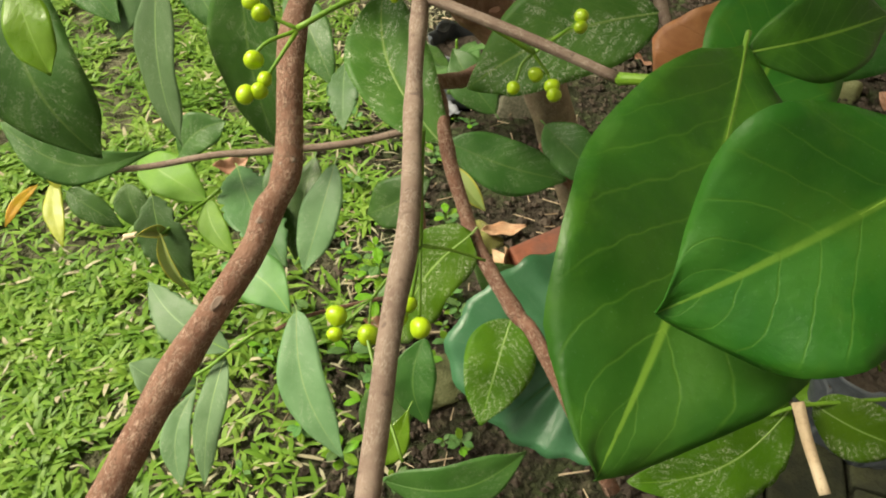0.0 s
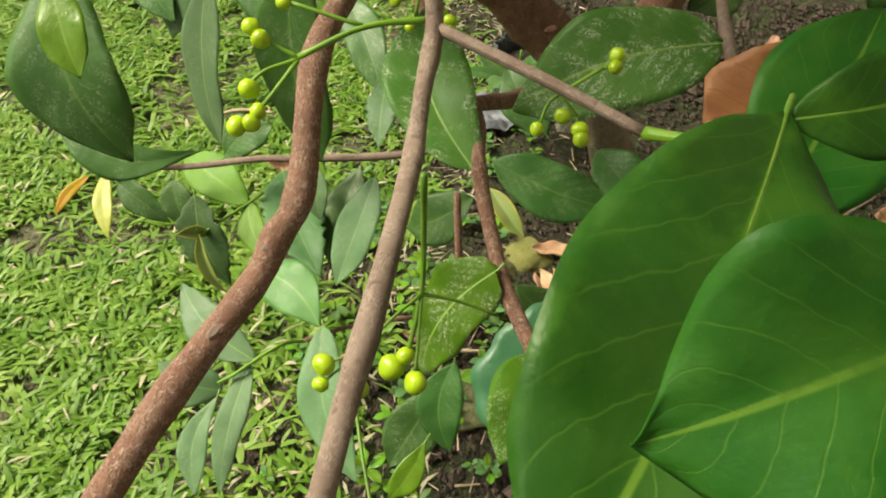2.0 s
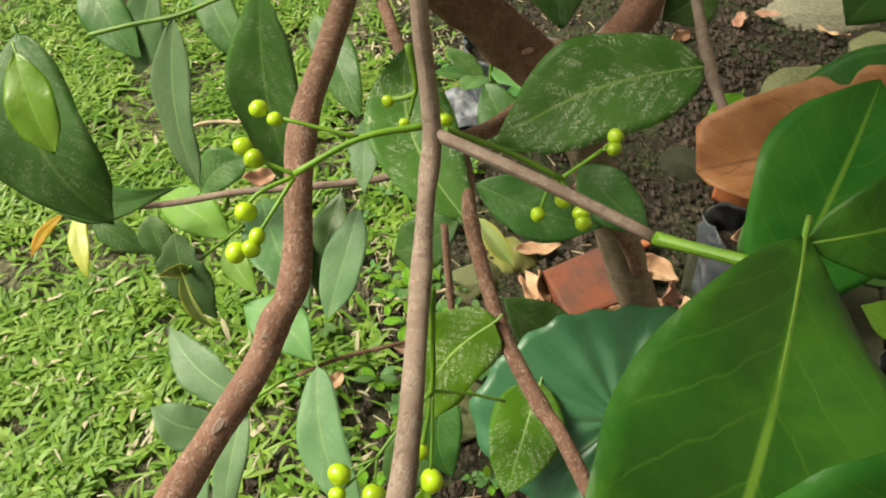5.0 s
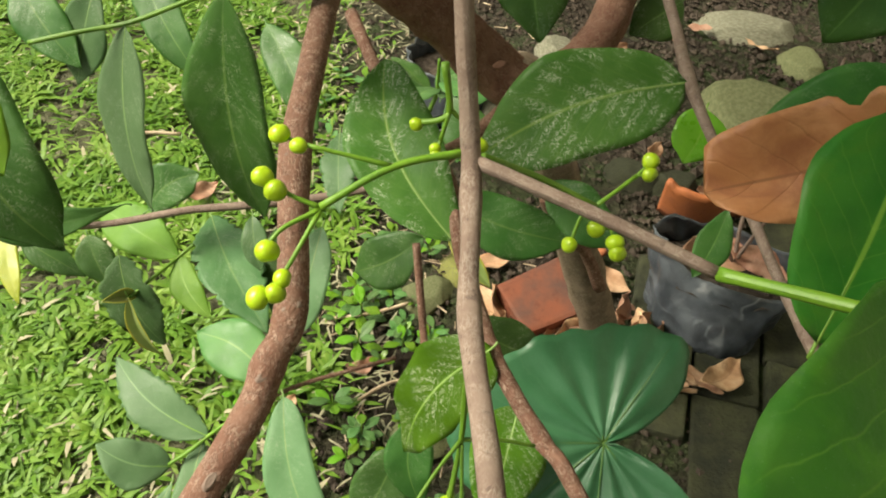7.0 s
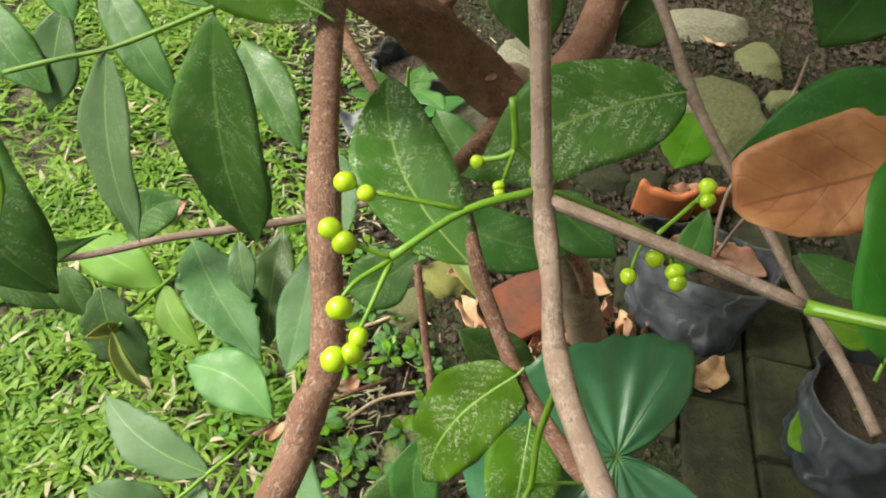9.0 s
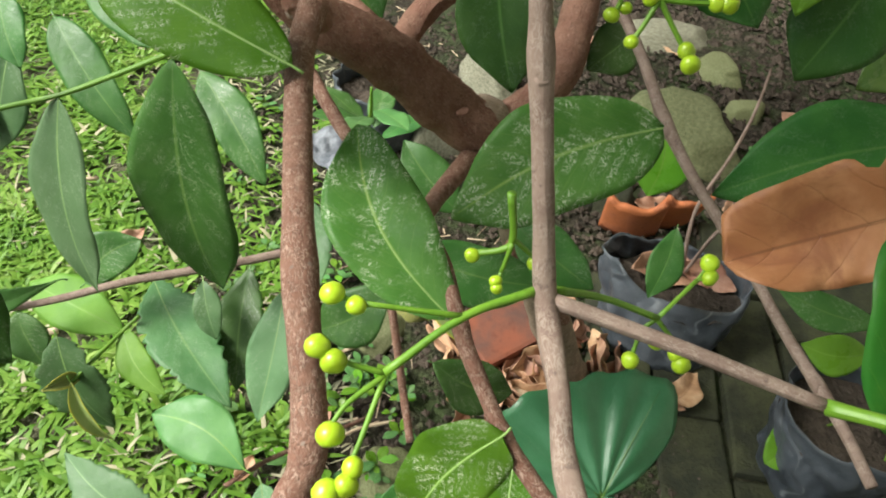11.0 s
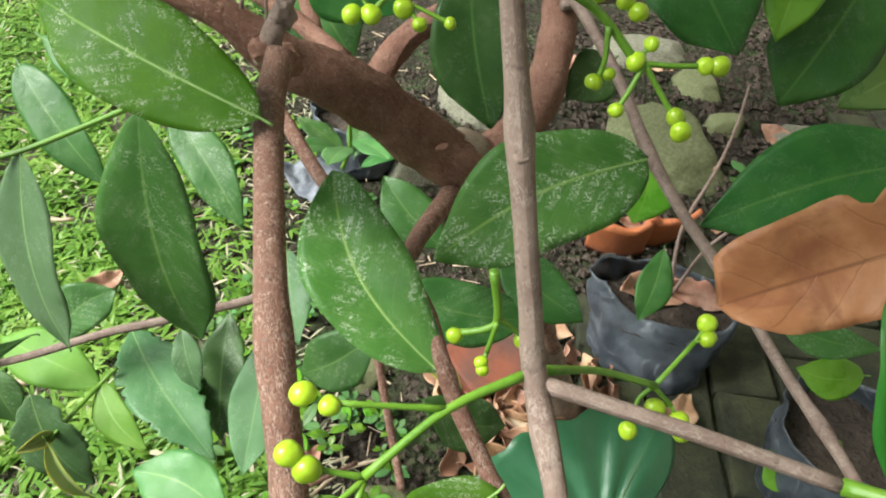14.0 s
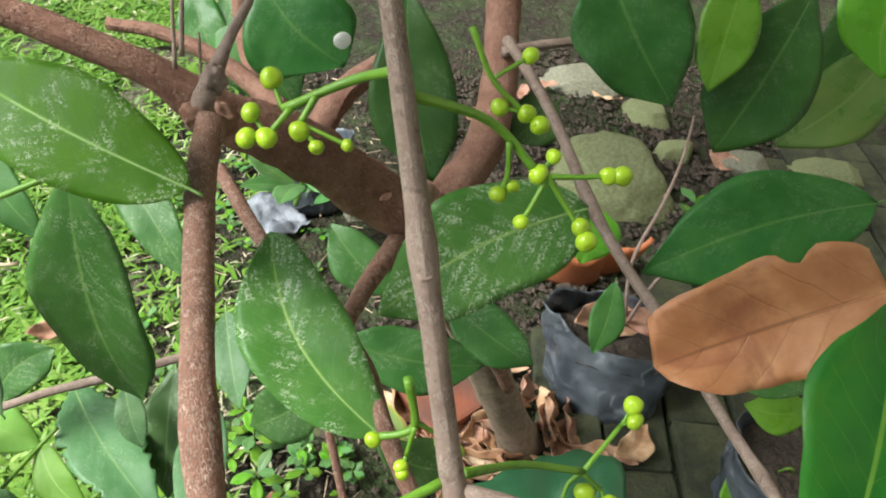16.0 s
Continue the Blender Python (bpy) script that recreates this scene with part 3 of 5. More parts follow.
stem("twig", [(0.0004, 0.2428, 0.7640, 0.0020), (0.0032, 0.2343, 0.7353, 0.0022), (0.0062, 0.2253, 0.7048, 0.0025), (0.0081, 0.2197, 0.6854, 0.0028), (0.0109, 0.2116, 0.6576, 0.0028), (0.0136, 0.2034, 0.6299, 0.0031), (0.0131, 0.1809, 0.6193, 0.0029), (0.0127, 0.1584, 0.6067, 0.0031), (0.0144, 0.0939, 0.6133, 0.0031), (0.0104, 0.0663, 0.5982, 0.0031), (0.0081, 0.0374, 0.5878, 0.0031), (0.0063, 0.0188, 0.5796, 0.0031)], TWIG, shrub, "slender grey-brown twig with raised nodes", ring=14, knots=(0.25, 0.5, 0.63, 0.76), seed=4)
stem("twig", [(0.0136, 0.2034, 0.6299, 0.0022), (0.0489, 0.1881, 0.6228, 0.0021), (0.0843, 0.1727, 0.6140, 0.0020)], TWIG, shrub, "side twig turning from brown to green", seed=5)
stem("shoot", [(0.0843, 0.1727, 0.6140, 0.0020), (0.0962, 0.1599, 0.6210, 0.0019), (0.1081, 0.1471, 0.6280, 0.0019), (0.1165, 0.1381, 0.6329, 0.0013)], STALK, shrub, "green end of the side twig", knots=(0.0, 1.0), seed=6)

leaf("speck", (0.0217, 0.3353, 0.4756), (-0.0201, 0.4384, 0.5313), (-0.08, -0.62, 0.78), 0.0540, 0.50, -0.0140, fold=0.26, blunt=0.52, blunt_far=0.62, parent=shrub, label="green leaf covered in pale scribbled insect marks")
leaf("speck", (0.1753, 0.4538, 0.5107), (0.0395, 0.4413, 0.4552), (-0.21, -0.72, 0.67), 0.0733, 0.46, 0.0094, blunt=0.62, parent=shrub, label="green leaf covered in pale scribbled insect marks")
leaf("dark", (-0.1201, 0.4778, 0.5521), (-0.1165, 0.4760, 0.3673), (-0.39, -0.92, 0.00), 0.0676, 0.49, 0.0063, parent=shrub, label="dark glossy green leaf with paler midrib")
leaf("sheen_grey", (-0.1937, 0.4985, 0.5164), (-0.1970, 0.4664, 0.3812), (-0.55, -0.75, 0.36), 0.0500, 0.44, 0.0055, arch=0.05, parent=shrub, label="grey-green leaf with pale sky sheen put into its colour")
leaf("dark", (-0.1419, 0.7061, 0.4149), (-0.0896, 0.6171, 0.3521), (-0.16, -0.63, 0.76), 0.0419, 0.46, -0.0033, parent=shrub, label="dark glossy green leaf with paler midrib")
leaf("mid", (-0.2517, 0.7093, 0.4667), (-0.1899, 0.6292, 0.3958), (-0.13, -0.71, 0.69), 0.0403, 0.42, 0.0030, parent=shrub, label="smooth mid-green oval leaf")
leaf("fresh", (-0.2123, 0.5322, 0.2710), (-0.2931, 0.5822, 0.2867), (-0.13, -0.48, 0.86), 0.0463, 0.52, -0.0005, parent=shrub, label="fresh light green leaf with a bright sheen")
leaf("fresh", (-0.2124, 0.5315, 0.2703), (-0.1772, 0.4809, 0.2450), (-0.14, -0.52, 0.84), 0.0276, 0.40, 0.0056, parent=shrub, label="fresh light green leaf with a bright sheen")
leaf("pale", (-0.2432, 0.4968, 0.2570), (-0.2620, 0.4704, 0.2761), (0.86, -0.31, 0.42), 0.0118, 0.50, 0.0024, fold=0.9, parent=shrub, label="curled pale leaf with yellow rim")
leaf("pale", (-0.2454, 0.4832, 0.2683), (-0.2253, 0.4707, 0.2042), (0.04, -0.98, 0.20), 0.0131, 0.45, 0.0047, fold=0.9, parent=shrub, label="curled pale leaf with yellow rim")
leaf("satin", (-0.2549, 0.5106, 0.2927), (-0.2255, 0.4814, 0.2070), (-0.12, -0.95, 0.28), 0.0540, 0.44, 0.0074, rag=0.25, parent=shrub, label="grey-green leaf with soft sky sheen put into its colour")
leaf("satin", (-0.1940, 0.5898, 0.2712), (-0.1233, 0.4588, 0.2521), (-0.03, -0.16, 0.99), 0.0584, 0.45, 0.0056, rag=0.35, parent=shrub, label="grey-green leaf with soft sky sheen put into its colour")
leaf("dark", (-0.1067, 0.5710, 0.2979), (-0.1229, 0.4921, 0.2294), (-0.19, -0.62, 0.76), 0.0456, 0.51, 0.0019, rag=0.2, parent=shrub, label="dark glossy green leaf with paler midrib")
leaf("sheen_grey", (-0.0734, 0.4901, 0.3482), (-0.0995, 0.4239, 0.2771), (-0.26, -0.66, 0.71), 0.0382, 0.48, -0.0029, parent=shrub, label="grey-green leaf with pale sky sheen put into its colour")
leaf("satin", (-0.1424, 0.5440, 0.3123), (-0.1340, 0.5088, 0.2778), (-0.14, -0.71, 0.69), 0.0247, 0.50, 0.0012, parent=shrub, label="grey-green leaf with soft sky sheen put into its colour")
leaf("satin", (-0.0495, 0.4396, 0.4751), (-0.0470, 0.3865, 0.4515), (-0.29, -0.40, 0.87), 0.0246, 0.45, -0.0002, rag=0.4, parent=shrub, label="grey-green leaf with soft sky sheen put into its colour")
leaf("pale_green", (-0.1108, 0.4027, 0.2470), (-0.1831, 0.4557, 0.2556), (-0.22, -0.44, 0.87), 0.0488, 0.56, 0.0100, parent=shrub, label="smooth mid-green oval leaf")
leaf("sheen_blue", (-0.1565, 0.3589, 0.2461), (-0.2373, 0.4177, 0.2683), (-0.13, -0.50, 0.85), 0.0391, 0.45, -0.0079, rag=0.2, parent=shrub, label="blue-green seedling leaf with pale sky sheen put into its colour")
leaf("sheen_blue", (-0.2002, 0.3722, 0.1802), (-0.2581, 0.3781, 0.2032), (0.28, -0.49, 0.83), 0.0404, 0.45, -0.0067, parent=shrub, label="blue-green seedling leaf with pale sky sheen put into its colour")
leaf("sheen_grey", (-0.1621, 0.3617, 0.2353), (-0.1717, 0.2761, 0.1712), (-0.17, -0.58, 0.80), 0.0275, 0.44, 0.0026, parent=shrub, label="grey-green leaf with pale sky sheen put into its colour")
leaf("sheen_grey", (-0.0931, 0.3594, 0.2964), (-0.0501, 0.2663, 0.2281), (-0.12, -0.62, 0.77), 0.0380, 0.42, 0.0107, parent=shrub, label="grey-green leaf with pale sky sheen put into its colour")
leaf("dark", (0.0107, 0.5141, 0.3159), (-0.0526, 0.5239, 0.2635), (-0.54, -0.65, 0.53), 0.0523, 0.52, -0.0055, parent=shrub, label="dark glossy green leaf with paler midrib")
leaf("dark", (0.0265, 0.5166, 0.3563), (0.1342, 0.4904, 0.3342), (-0.04, -0.75, 0.66), 0.0508, 0.48, 0.0052, parent=shrub, label="green leaf covered in pale scribbled insect marks")
leaf("dark", (0.1152, 0.5313, 0.3670), (0.1698, 0.4774, 0.3413), (-0.24, -0.60, 0.76), 0.0446, 0.46, 0.0023, parent=shrub, label="dark glossy green leaf with paler midrib")
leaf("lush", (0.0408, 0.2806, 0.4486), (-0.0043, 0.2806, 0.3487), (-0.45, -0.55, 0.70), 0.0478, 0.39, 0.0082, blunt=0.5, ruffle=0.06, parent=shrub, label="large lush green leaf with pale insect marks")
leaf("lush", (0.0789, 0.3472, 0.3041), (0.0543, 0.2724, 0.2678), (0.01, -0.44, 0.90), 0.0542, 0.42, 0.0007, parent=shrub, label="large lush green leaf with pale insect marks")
leaf("mid", (0.0088, 0.3921, 0.2293), (0.0112, 0.3425, 0.1691), (-0.10, -0.77, 0.63), 0.0416, 0.48, 0.0106, parent=shrub, label="smooth mid-green oval leaf")
leaf("dark", (-0.0082, 0.3815, 0.1953), (-0.0420, 0.3370, 0.1451), (-0.05, -0.73, 0.68), 0.0498, 0.46, -0.0019, parent=shrub, label="dark glossy green leaf with paler midrib")
leaf("bright", (0.0013, 0.2689, 0.2913), (-0.0205, 0.2394, 0.2598), (0.10, -0.76, 0.64), 0.0204, 0.60, -0.0022, parent=shrub, label="light green young leaf")
leaf("dark", (0.0711, 0.5593, 0.3603), (0.0300, 0.6079, 0.4015), (-0.18, -0.72, 0.67), 0.0427, 0.48, -0.0031, parent=shrub, label="dark glossy green leaf with paler midrib")
leaf("deep", (0.0796, 0.5611, 0.6130), (0.0822, 0.4884, 0.5178), (-0.21, -0.78, 0.59), 0.0555, 0.58, 0.0052, parent=shrub, label="smooth deep green leaf with thin midrib")
leaf("deep", (-0.0095, 0.5994, 0.6265), (0.0373, 0.5468, 0.5705), (-0.24, -0.80, 0.55), 0.0702, 0.68, 0.0104, parent=shrub, label="smooth deep green leaf with thin midrib")
leaf("deep", (0.1943, 0.5295, 0.6378), (0.2245, 0.4687, 0.5705), (-0.19, -0.77, 0.61), 0.0731, 0.46, 0.0051, parent=shrub, label="smooth deep green leaf with thin midrib")
leaf("bright", (0.2756, 0.5063, 0.6401), (0.2466, 0.4693, 0.5781), (-0.21, -0.79, 0.57), 0.0374, 0.54, 0.0014, parent=shrub, label="light green young leaf")
leaf("deep", (0.3329, 0.5096, 0.6267), (0.2603, 0.4645, 0.5368), (-0.19, -0.81, 0.56), 0.0681, 0.61, -0.0008, parent=shrub, label="dark glossy green leaf with paler midrib")
leaf("olive", (0.5093, 0.5950, 0.5464), (0.4000, 0.5679, 0.4652), (-0.28, -0.73, 0.62), 0.0636, 0.59, -0.0094, parent=shrub, label="olive green glossy leaf")
leaf("deep", (0.5137, 0.6210, 0.5792), (0.4218, 0.5869, 0.4946), (-0.27, -0.76, 0.60), 0.0566, 0.50, -0.0019, parent=shrub, label="smooth deep green leaf with thin midrib")
leaf("bright", (0.3953, 0.4959, 0.6402), (0.3738, 0.4714, 0.5769), (-0.30, -0.85, 0.43), 0.0681, 0.51, 0.0138, parent=shrub, label="light green young leaf")
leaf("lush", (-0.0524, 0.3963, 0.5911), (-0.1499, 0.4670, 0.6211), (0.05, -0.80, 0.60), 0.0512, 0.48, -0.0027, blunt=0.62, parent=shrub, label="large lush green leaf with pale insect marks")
leaf("dark", (-0.1767, 0.5418, 0.5662), (-0.1258, 0.4985, 0.5461), (-0.26, -0.64, 0.72), 0.0262, 0.53, -0.0021, parent=shrub, label="dark glossy green leaf with paler midrib")
leaf("dark", (-0.3330, 0.6496, 0.4815), (-0.2769, 0.5943, 0.4263), (-0.05, -0.73, 0.68), 0.0421, 0.44, 0.0037, parent=shrub, label="dark glossy green leaf with paler midrib")
leaf("satin", (-0.2613, 0.6291, 0.4841), (-0.2873, 0.6005, 0.4070), (-0.25, -0.88, 0.41), 0.0436, 0.52, -0.0008, parent=shrub, label="grey-green leaf with soft sky sheen put into its colour")
leaf("deep", (0.3579, 0.4186, 0.5176), (0.2047, 0.4231, 0.4795), (-0.19, -0.71, 0.68), 0.0663, 0.49, 0.0071, parent=shrub, label="dark glossy green leaf with paler midrib")
leaf("dark", (0.3414, 0.3755, 0.3931), (0.2681, 0.4050, 0.4086), (-0.14, -0.71, 0.69), 0.0255, 0.58, -0.0061, parent=shrub, label="dark glossy green leaf with paler midrib")
leaf("bright", (0.3872, 0.4115, 0.3138), (0.3361, 0.4261, 0.3149), (-0.19, -0.71, 0.68), 0.0342, 0.44, -0.0055, parent=shrub, label="light green young leaf")
leaf("bright", (0.2524, 0.5814, 0.4109), (0.2332, 0.5506, 0.3753), (-0.14, -0.71, 0.69), 0.0487, 0.46, -0.0035, parent=shrub, label="light green young leaf")
leaf("near", (0.1348, 0.1852, 0.5694), (0.1691, 0.2399, 0.6308), (-0.05, -0.73, 0.68), 0.0565, 0.50, 0.0001, blunt=0.6, parent=shrub, label="smooth deep green leaf with thin midrib")
leaf("near", (0.1134, 0.1459, 0.6414), (0.0595, 0.0271, 0.5949), (0.15, -0.42, 0.89), 0.0703, 0.57, -0.0021, blunt=0.58, fold=0.22, ruffle=0.055, ripple=0.010, parent=shrub, label="large broad green leaf with yellow-green midrib")
leaf("near", (0.1302, 0.0623, 0.6602), (0.0700, 0.0476, 0.6269), (-0.13, -0.80, 0.58), 0.0568, 0.46, -0.0002, blunt=0.62, fold=0.30, ruffle=0.05, ripple=0.010, blunt_far=1.15, parent=shrub, label="large broad green leaf with yellow-green midrib")
leaf("near", (0.1147, 0.1453, 0.6388), (0.1594, 0.1574, 0.6462), (0.10, -0.76, 0.64), 0.0275, 0.53, 0.0013, blunt=0.6, parent=shrub, label="smooth deep green leaf with thin midrib")
leaf("dark", (-0.2480, 0.4002, 0.5556), (-0.2050, 0.3509, 0.4483), (0.04, -0.90, 0.43), 0.0700, 0.47, 0.0129, arch=0.10, parent=shrub, label="dark glossy green leaf with paler midrib")
leaf("bright", (-0.2214, 0.3541, 0.5695), (-0.2009, 0.3206, 0.5274), (0.04, -0.77, 0.63), 0.0285, 0.53, 0.0009, parent=shrub, label="light green young leaf")
leaf("dark", (-0.2524, 0.5450, 0.3221), (-0.3917, 0.5385, 0.3537), (0.18, -0.75, 0.64), 0.0435, 0.65, -0.0282, parent=shrub, label="dark glossy green leaf with paler midrib")
leaf("dark", (-0.2369, 0.5524, 0.3094), (-0.1887, 0.5657, 0.3419), (-0.17, -0.80, 0.58), 0.0417, 0.51, -0.0072, parent=shrub, label="dark glossy green leaf with paler midrib")
leaf("yellow", (-0.4016, 0.6000, 0.2386), (-0.3771, 0.5327, 0.2038), (-0.04, -0.47, 0.88), 0.0221, 0.43, 0.0022, parent=shrub, label="small yellow-green shoot leaf")
leaf("orange", (-0.4132, 0.5897, 0.2424), (-0.4401, 0.5482, 0.2171), (0.26, -0.62, 0.74), 0.0123, 0.51, 0.0036, parent=shrub, label="small orange-yellow shoot leaf")
leaf("yellow", (-0.3877, 0.5852, 0.2419), (-0.4024, 0.5951, 0.2550), (0.04, -0.77, 0.63), 0.0111, 0.42, 0.0002, parent=shrub, label="small yellow-green shoot leaf")
leaf("dark", (-0.3097, 0.5732, 0.2582), (-0.2909, 0.5440, 0.2213), (0.04, -0.77, 0.63), 0.0357, 0.45, 0.0011, parent=shrub, label="dark glossy green leaf with paler midrib")
leaf("dark", (-0.4053, 0.6222, 0.2077), (-0.3415, 0.5994, 0.1757), (0.04, -0.77, 0.63), 0.0326, 0.35, -0.0000, parent=shrub, label="dark glossy green leaf with paler midrib")
leaf("mid", (-0.0141, 0.2239, 0.2682), (0.0841, 0.2340, 0.2922), (-0.04, -0.85, 0.52), 0.0392, 0.46, 0.0144, parent=shrub, label="smooth mid-green oval leaf")
leaf("dark", (0.0578, 0.5430, 0.1818), (0.1438, 0.5372, 0.1306), (0.32, -0.72, 0.62), 0.0553, 0.52, 0.0098, parent=shrub, label="dark glossy green leaf with paler midrib")
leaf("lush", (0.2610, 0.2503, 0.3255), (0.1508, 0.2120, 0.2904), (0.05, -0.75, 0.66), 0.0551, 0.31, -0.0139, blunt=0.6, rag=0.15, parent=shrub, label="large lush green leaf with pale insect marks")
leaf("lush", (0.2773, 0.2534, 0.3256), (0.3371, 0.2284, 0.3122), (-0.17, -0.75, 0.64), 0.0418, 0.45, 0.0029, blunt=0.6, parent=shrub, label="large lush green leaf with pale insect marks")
leaf("dark", (0.2253, 0.6324, 0.4843), (0.1791, 0.6070, 0.4652), (0.09, -0.70, 0.71), 0.0434, 0.47, 0.0001, parent=shrub, label="dark glossy green leaf with paler midrib")
leaf("sheen_grey", (-0.1748, 0.3197, 0.2445), (-0.1788, 0.2564, 0.2002), (-0.07, -0.57, 0.82), 0.0247, 0.56, 0.0092, parent=shrub, label="grey-green leaf with pale sky sheen put into its colour")
leaf("dark", (-0.0336, 0.7338, 0.5473), (0.0131, 0.6584, 0.4817), (-0.19, -0.71, 0.68), 0.0680, 0.49, 0.0004, parent=shrub, label="dark glossy green leaf with paler midrib")
leaf("dark", (-0.0568, 0.7454, 0.5530), (-0.0417, 0.6921, 0.5016), (-0.19, -0.71, 0.68), 0.0385, 0.51, 0.0030, parent=shrub, label="dark glossy green leaf with paler midrib")
leaf("mid", (-0.2195, 0.5320, 0.5681), (-0.2088, 0.4967, 0.5369), (-0.17, -0.68, 0.71), 0.0259, 0.47, 0.0016, parent=shrub, label="smooth mid-green oval leaf")

cluster(shrub, [[(0.0119, 0.2050, 0.6313), (-0.0091, 0.1982, 0.6304), (-0.0299, 0.1886, 0.6228)], [(-0.0091, 0.1983, 0.6305), (-0.0347, 0.1990, 0.6371)], [(-0.0299, 0.1886, 0.6228), (-0.0381, 0.1892, 0.6266), (-0.0420, 0.1906, 0.6297)], [(-0.0299, 0.1881, 0.6222), (-0.0392, 0.1820, 0.6208), (-0.0436, 0.1778, 0.6180)], [(-0.0299, 0.1879, 0.6219), (-0.0379, 0.1734, 0.6137), (-0.0420, 0.1673, 0.6108)]],
        [(-0.0414, 0.2011, 0.6389, 0.0032), (-0.0359, 0.1987, 0.6368, 0.0026), (-0.0456, 0.1919, 0.6308, 0.0033), (-0.0420, 0.1891, 0.6281, 0.0033), (-0.0438, 0.1765, 0.6166, 0.0036), (-0.0456, 0.1658, 0.6089, 0.0037), (-0.0409, 0.1665, 0.6101, 0.0031), (-0.0390, 0.1693, 0.6130, 0.0029)], thick=0.00121)
cluster(shrub, [[(0.0180, 0.2090, 0.6267), (0.0385, 0.2174, 0.6126), (0.0595, 0.2205, 0.5986)], [(0.0595, 0.2205, 0.5986), (0.0744, 0.2294, 0.6053)], [(0.0595, 0.2205, 0.5986), (0.0551, 0.2198, 0.5940), (0.0526, 0.2164, 0.5865)], [(0.0595, 0.2201, 0.5982), (0.0661, 0.2190, 0.5900)]],
        [(0.0791, 0.2328, 0.6091, 0.0031), (0.0788, 0.2296, 0.6057, 0.0029), (0.0518, 0.2153, 0.5852, 0.0029), (0.0610, 0.2189, 0.5896, 0.0032), (0.0679, 0.2154, 0.5862, 0.0033), (0.0687, 0.2130, 0.5837, 0.0033)], thick=0.00121)
cluster(shrub, [[(0.0156, 0.1647, 0.5970), (0.0148, 0.1685, 0.5648), (0.0145, 0.1644, 0.5420), (0.0107, 0.1525, 0.5198)], [(0.0145, 0.1644, 0.5420), (0.0281, 0.1683, 0.5359), (0.0418, 0.1708, 0.5284)], [(0.0145, 0.1644, 0.5420), (0.0054, 0.1530, 0.5393), (-0.0036, 0.1403, 0.5349)], [(0.0146, 0.1633, 0.5407), (0.0149, 0.1545, 0.5310), (0.0149, 0.1451, 0.5204)], [(-0.0059, 0.1329, 0.5270), (0.0016, 0.1097, 0.5184), (0.0109, 0.0855, 0.5086)]],
        [(0.0050, 0.1489, 0.5163, 0.0053), (0.0101, 0.1523, 0.5198, 0.0038), (0.0153, 0.1422, 0.5171, 0.0046), (-0.0167, 0.1354, 0.5307, 0.0042), (-0.0172, 0.1306, 0.5253, 0.0031), (-0.0043, 0.1311, 0.5246, 0.0046)], thick=0.00115)
cluster(shrub, [[(0.0046, 0.2300, 0.7210), (0.0242, 0.2345, 0.7106), (0.0342, 0.2290, 0.7002)], [(0.0342, 0.2287, 0.7000), (0.0424, 0.2278, 0.6994), (0.0492, 0.2275, 0.6992)], [(0.0358, 0.2283, 0.7001), (0.0398, 0.2252, 0.6941), (0.0426, 0.2223, 0.6899)], [(0.0358, 0.2282, 0.6998), (0.0325, 0.2260, 0.6949), (0.0306, 0.2253, 0.6918)], [(0.0278, 0.2319, 0.7071), (0.0278, 0.2306, 0.7004), (0.0270, 0.2303, 0.6964)], [(0.0229, 0.2480, 0.7252), (0.0264, 0.2422, 0.7162), (0.0327, 0.2382, 0.7100)]],
        [(0.0341, 0.2290, 0.7002, 0.0023), (0.0377, 0.2308, 0.7032, 0.0017), (0.0497, 0.2274, 0.6992, 0.0020), (0.0526, 0.2268, 0.6993, 0.0023), (0.0429, 0.2224, 0.6901, 0.0022), (0.0436, 0.2201, 0.6878, 0.0024), (0.0300, 0.2250, 0.6912, 0.0018), (0.0258, 0.2299, 0.6955, 0.0020), (0.0291, 0.2303, 0.6970, 0.0016), (0.0357, 0.2357, 0.7081, 0.0022), (0.0333, 0.2379, 0.7098, 0.0021), (0.0278, 0.2399, 0.7107, 0.0020), (0.0356, 0.2457, 0.7191, 0.0020)], thick=0.00109)
cluster(shrub, [[(0.0042, 0.2312, 0.7250), (-0.0031, 0.2414, 0.7183), (-0.0169, 0.2426, 0.7123)], [(-0.0104, 0.2409, 0.7157), (-0.0140, 0.2381, 0.7115)], [(-0.0153, 0.2403, 0.7137), (-0.0205, 0.2378, 0.7094)]],
        [(-0.0184, 0.2470, 0.7170, 0.0023), (-0.0231, 0.2414, 0.7127, 0.0021), (-0.0245, 0.2383, 0.7089, 0.0022), (-0.0207, 0.2376, 0.7091, 0.0022), (-0.0143, 0.2371, 0.7103, 0.0021), (-0.0114, 0.2344, 0.7080, 0.0016), (-0.0054, 0.2334, 0.7084, 0.0014)], thick=0.00109)
cluster(shrub, [[(0.0055, 0.2200, 0.6521), (0.0075, 0.2191, 0.6372), (0.0051, 0.2193, 0.6331), (-0.0011, 0.2215, 0.6303)], [(0.0075, 0.2191, 0.6372), (0.0136, 0.2184, 0.6308), (0.0170, 0.2172, 0.6267)], [(0.0073, 0.2182, 0.6361), (0.0051, 0.2170, 0.6269)]],
        [(-0.0026, 0.2213, 0.6297, 0.0022), (0.0034, 0.2155, 0.6248, 0.0019), (0.0145, 0.2187, 0.6277, 0.0020), (0.0175, 0.2163, 0.6258, 0.0026), (0.0035, 0.2141, 0.6234, 0.0017)], thick=0.00114)

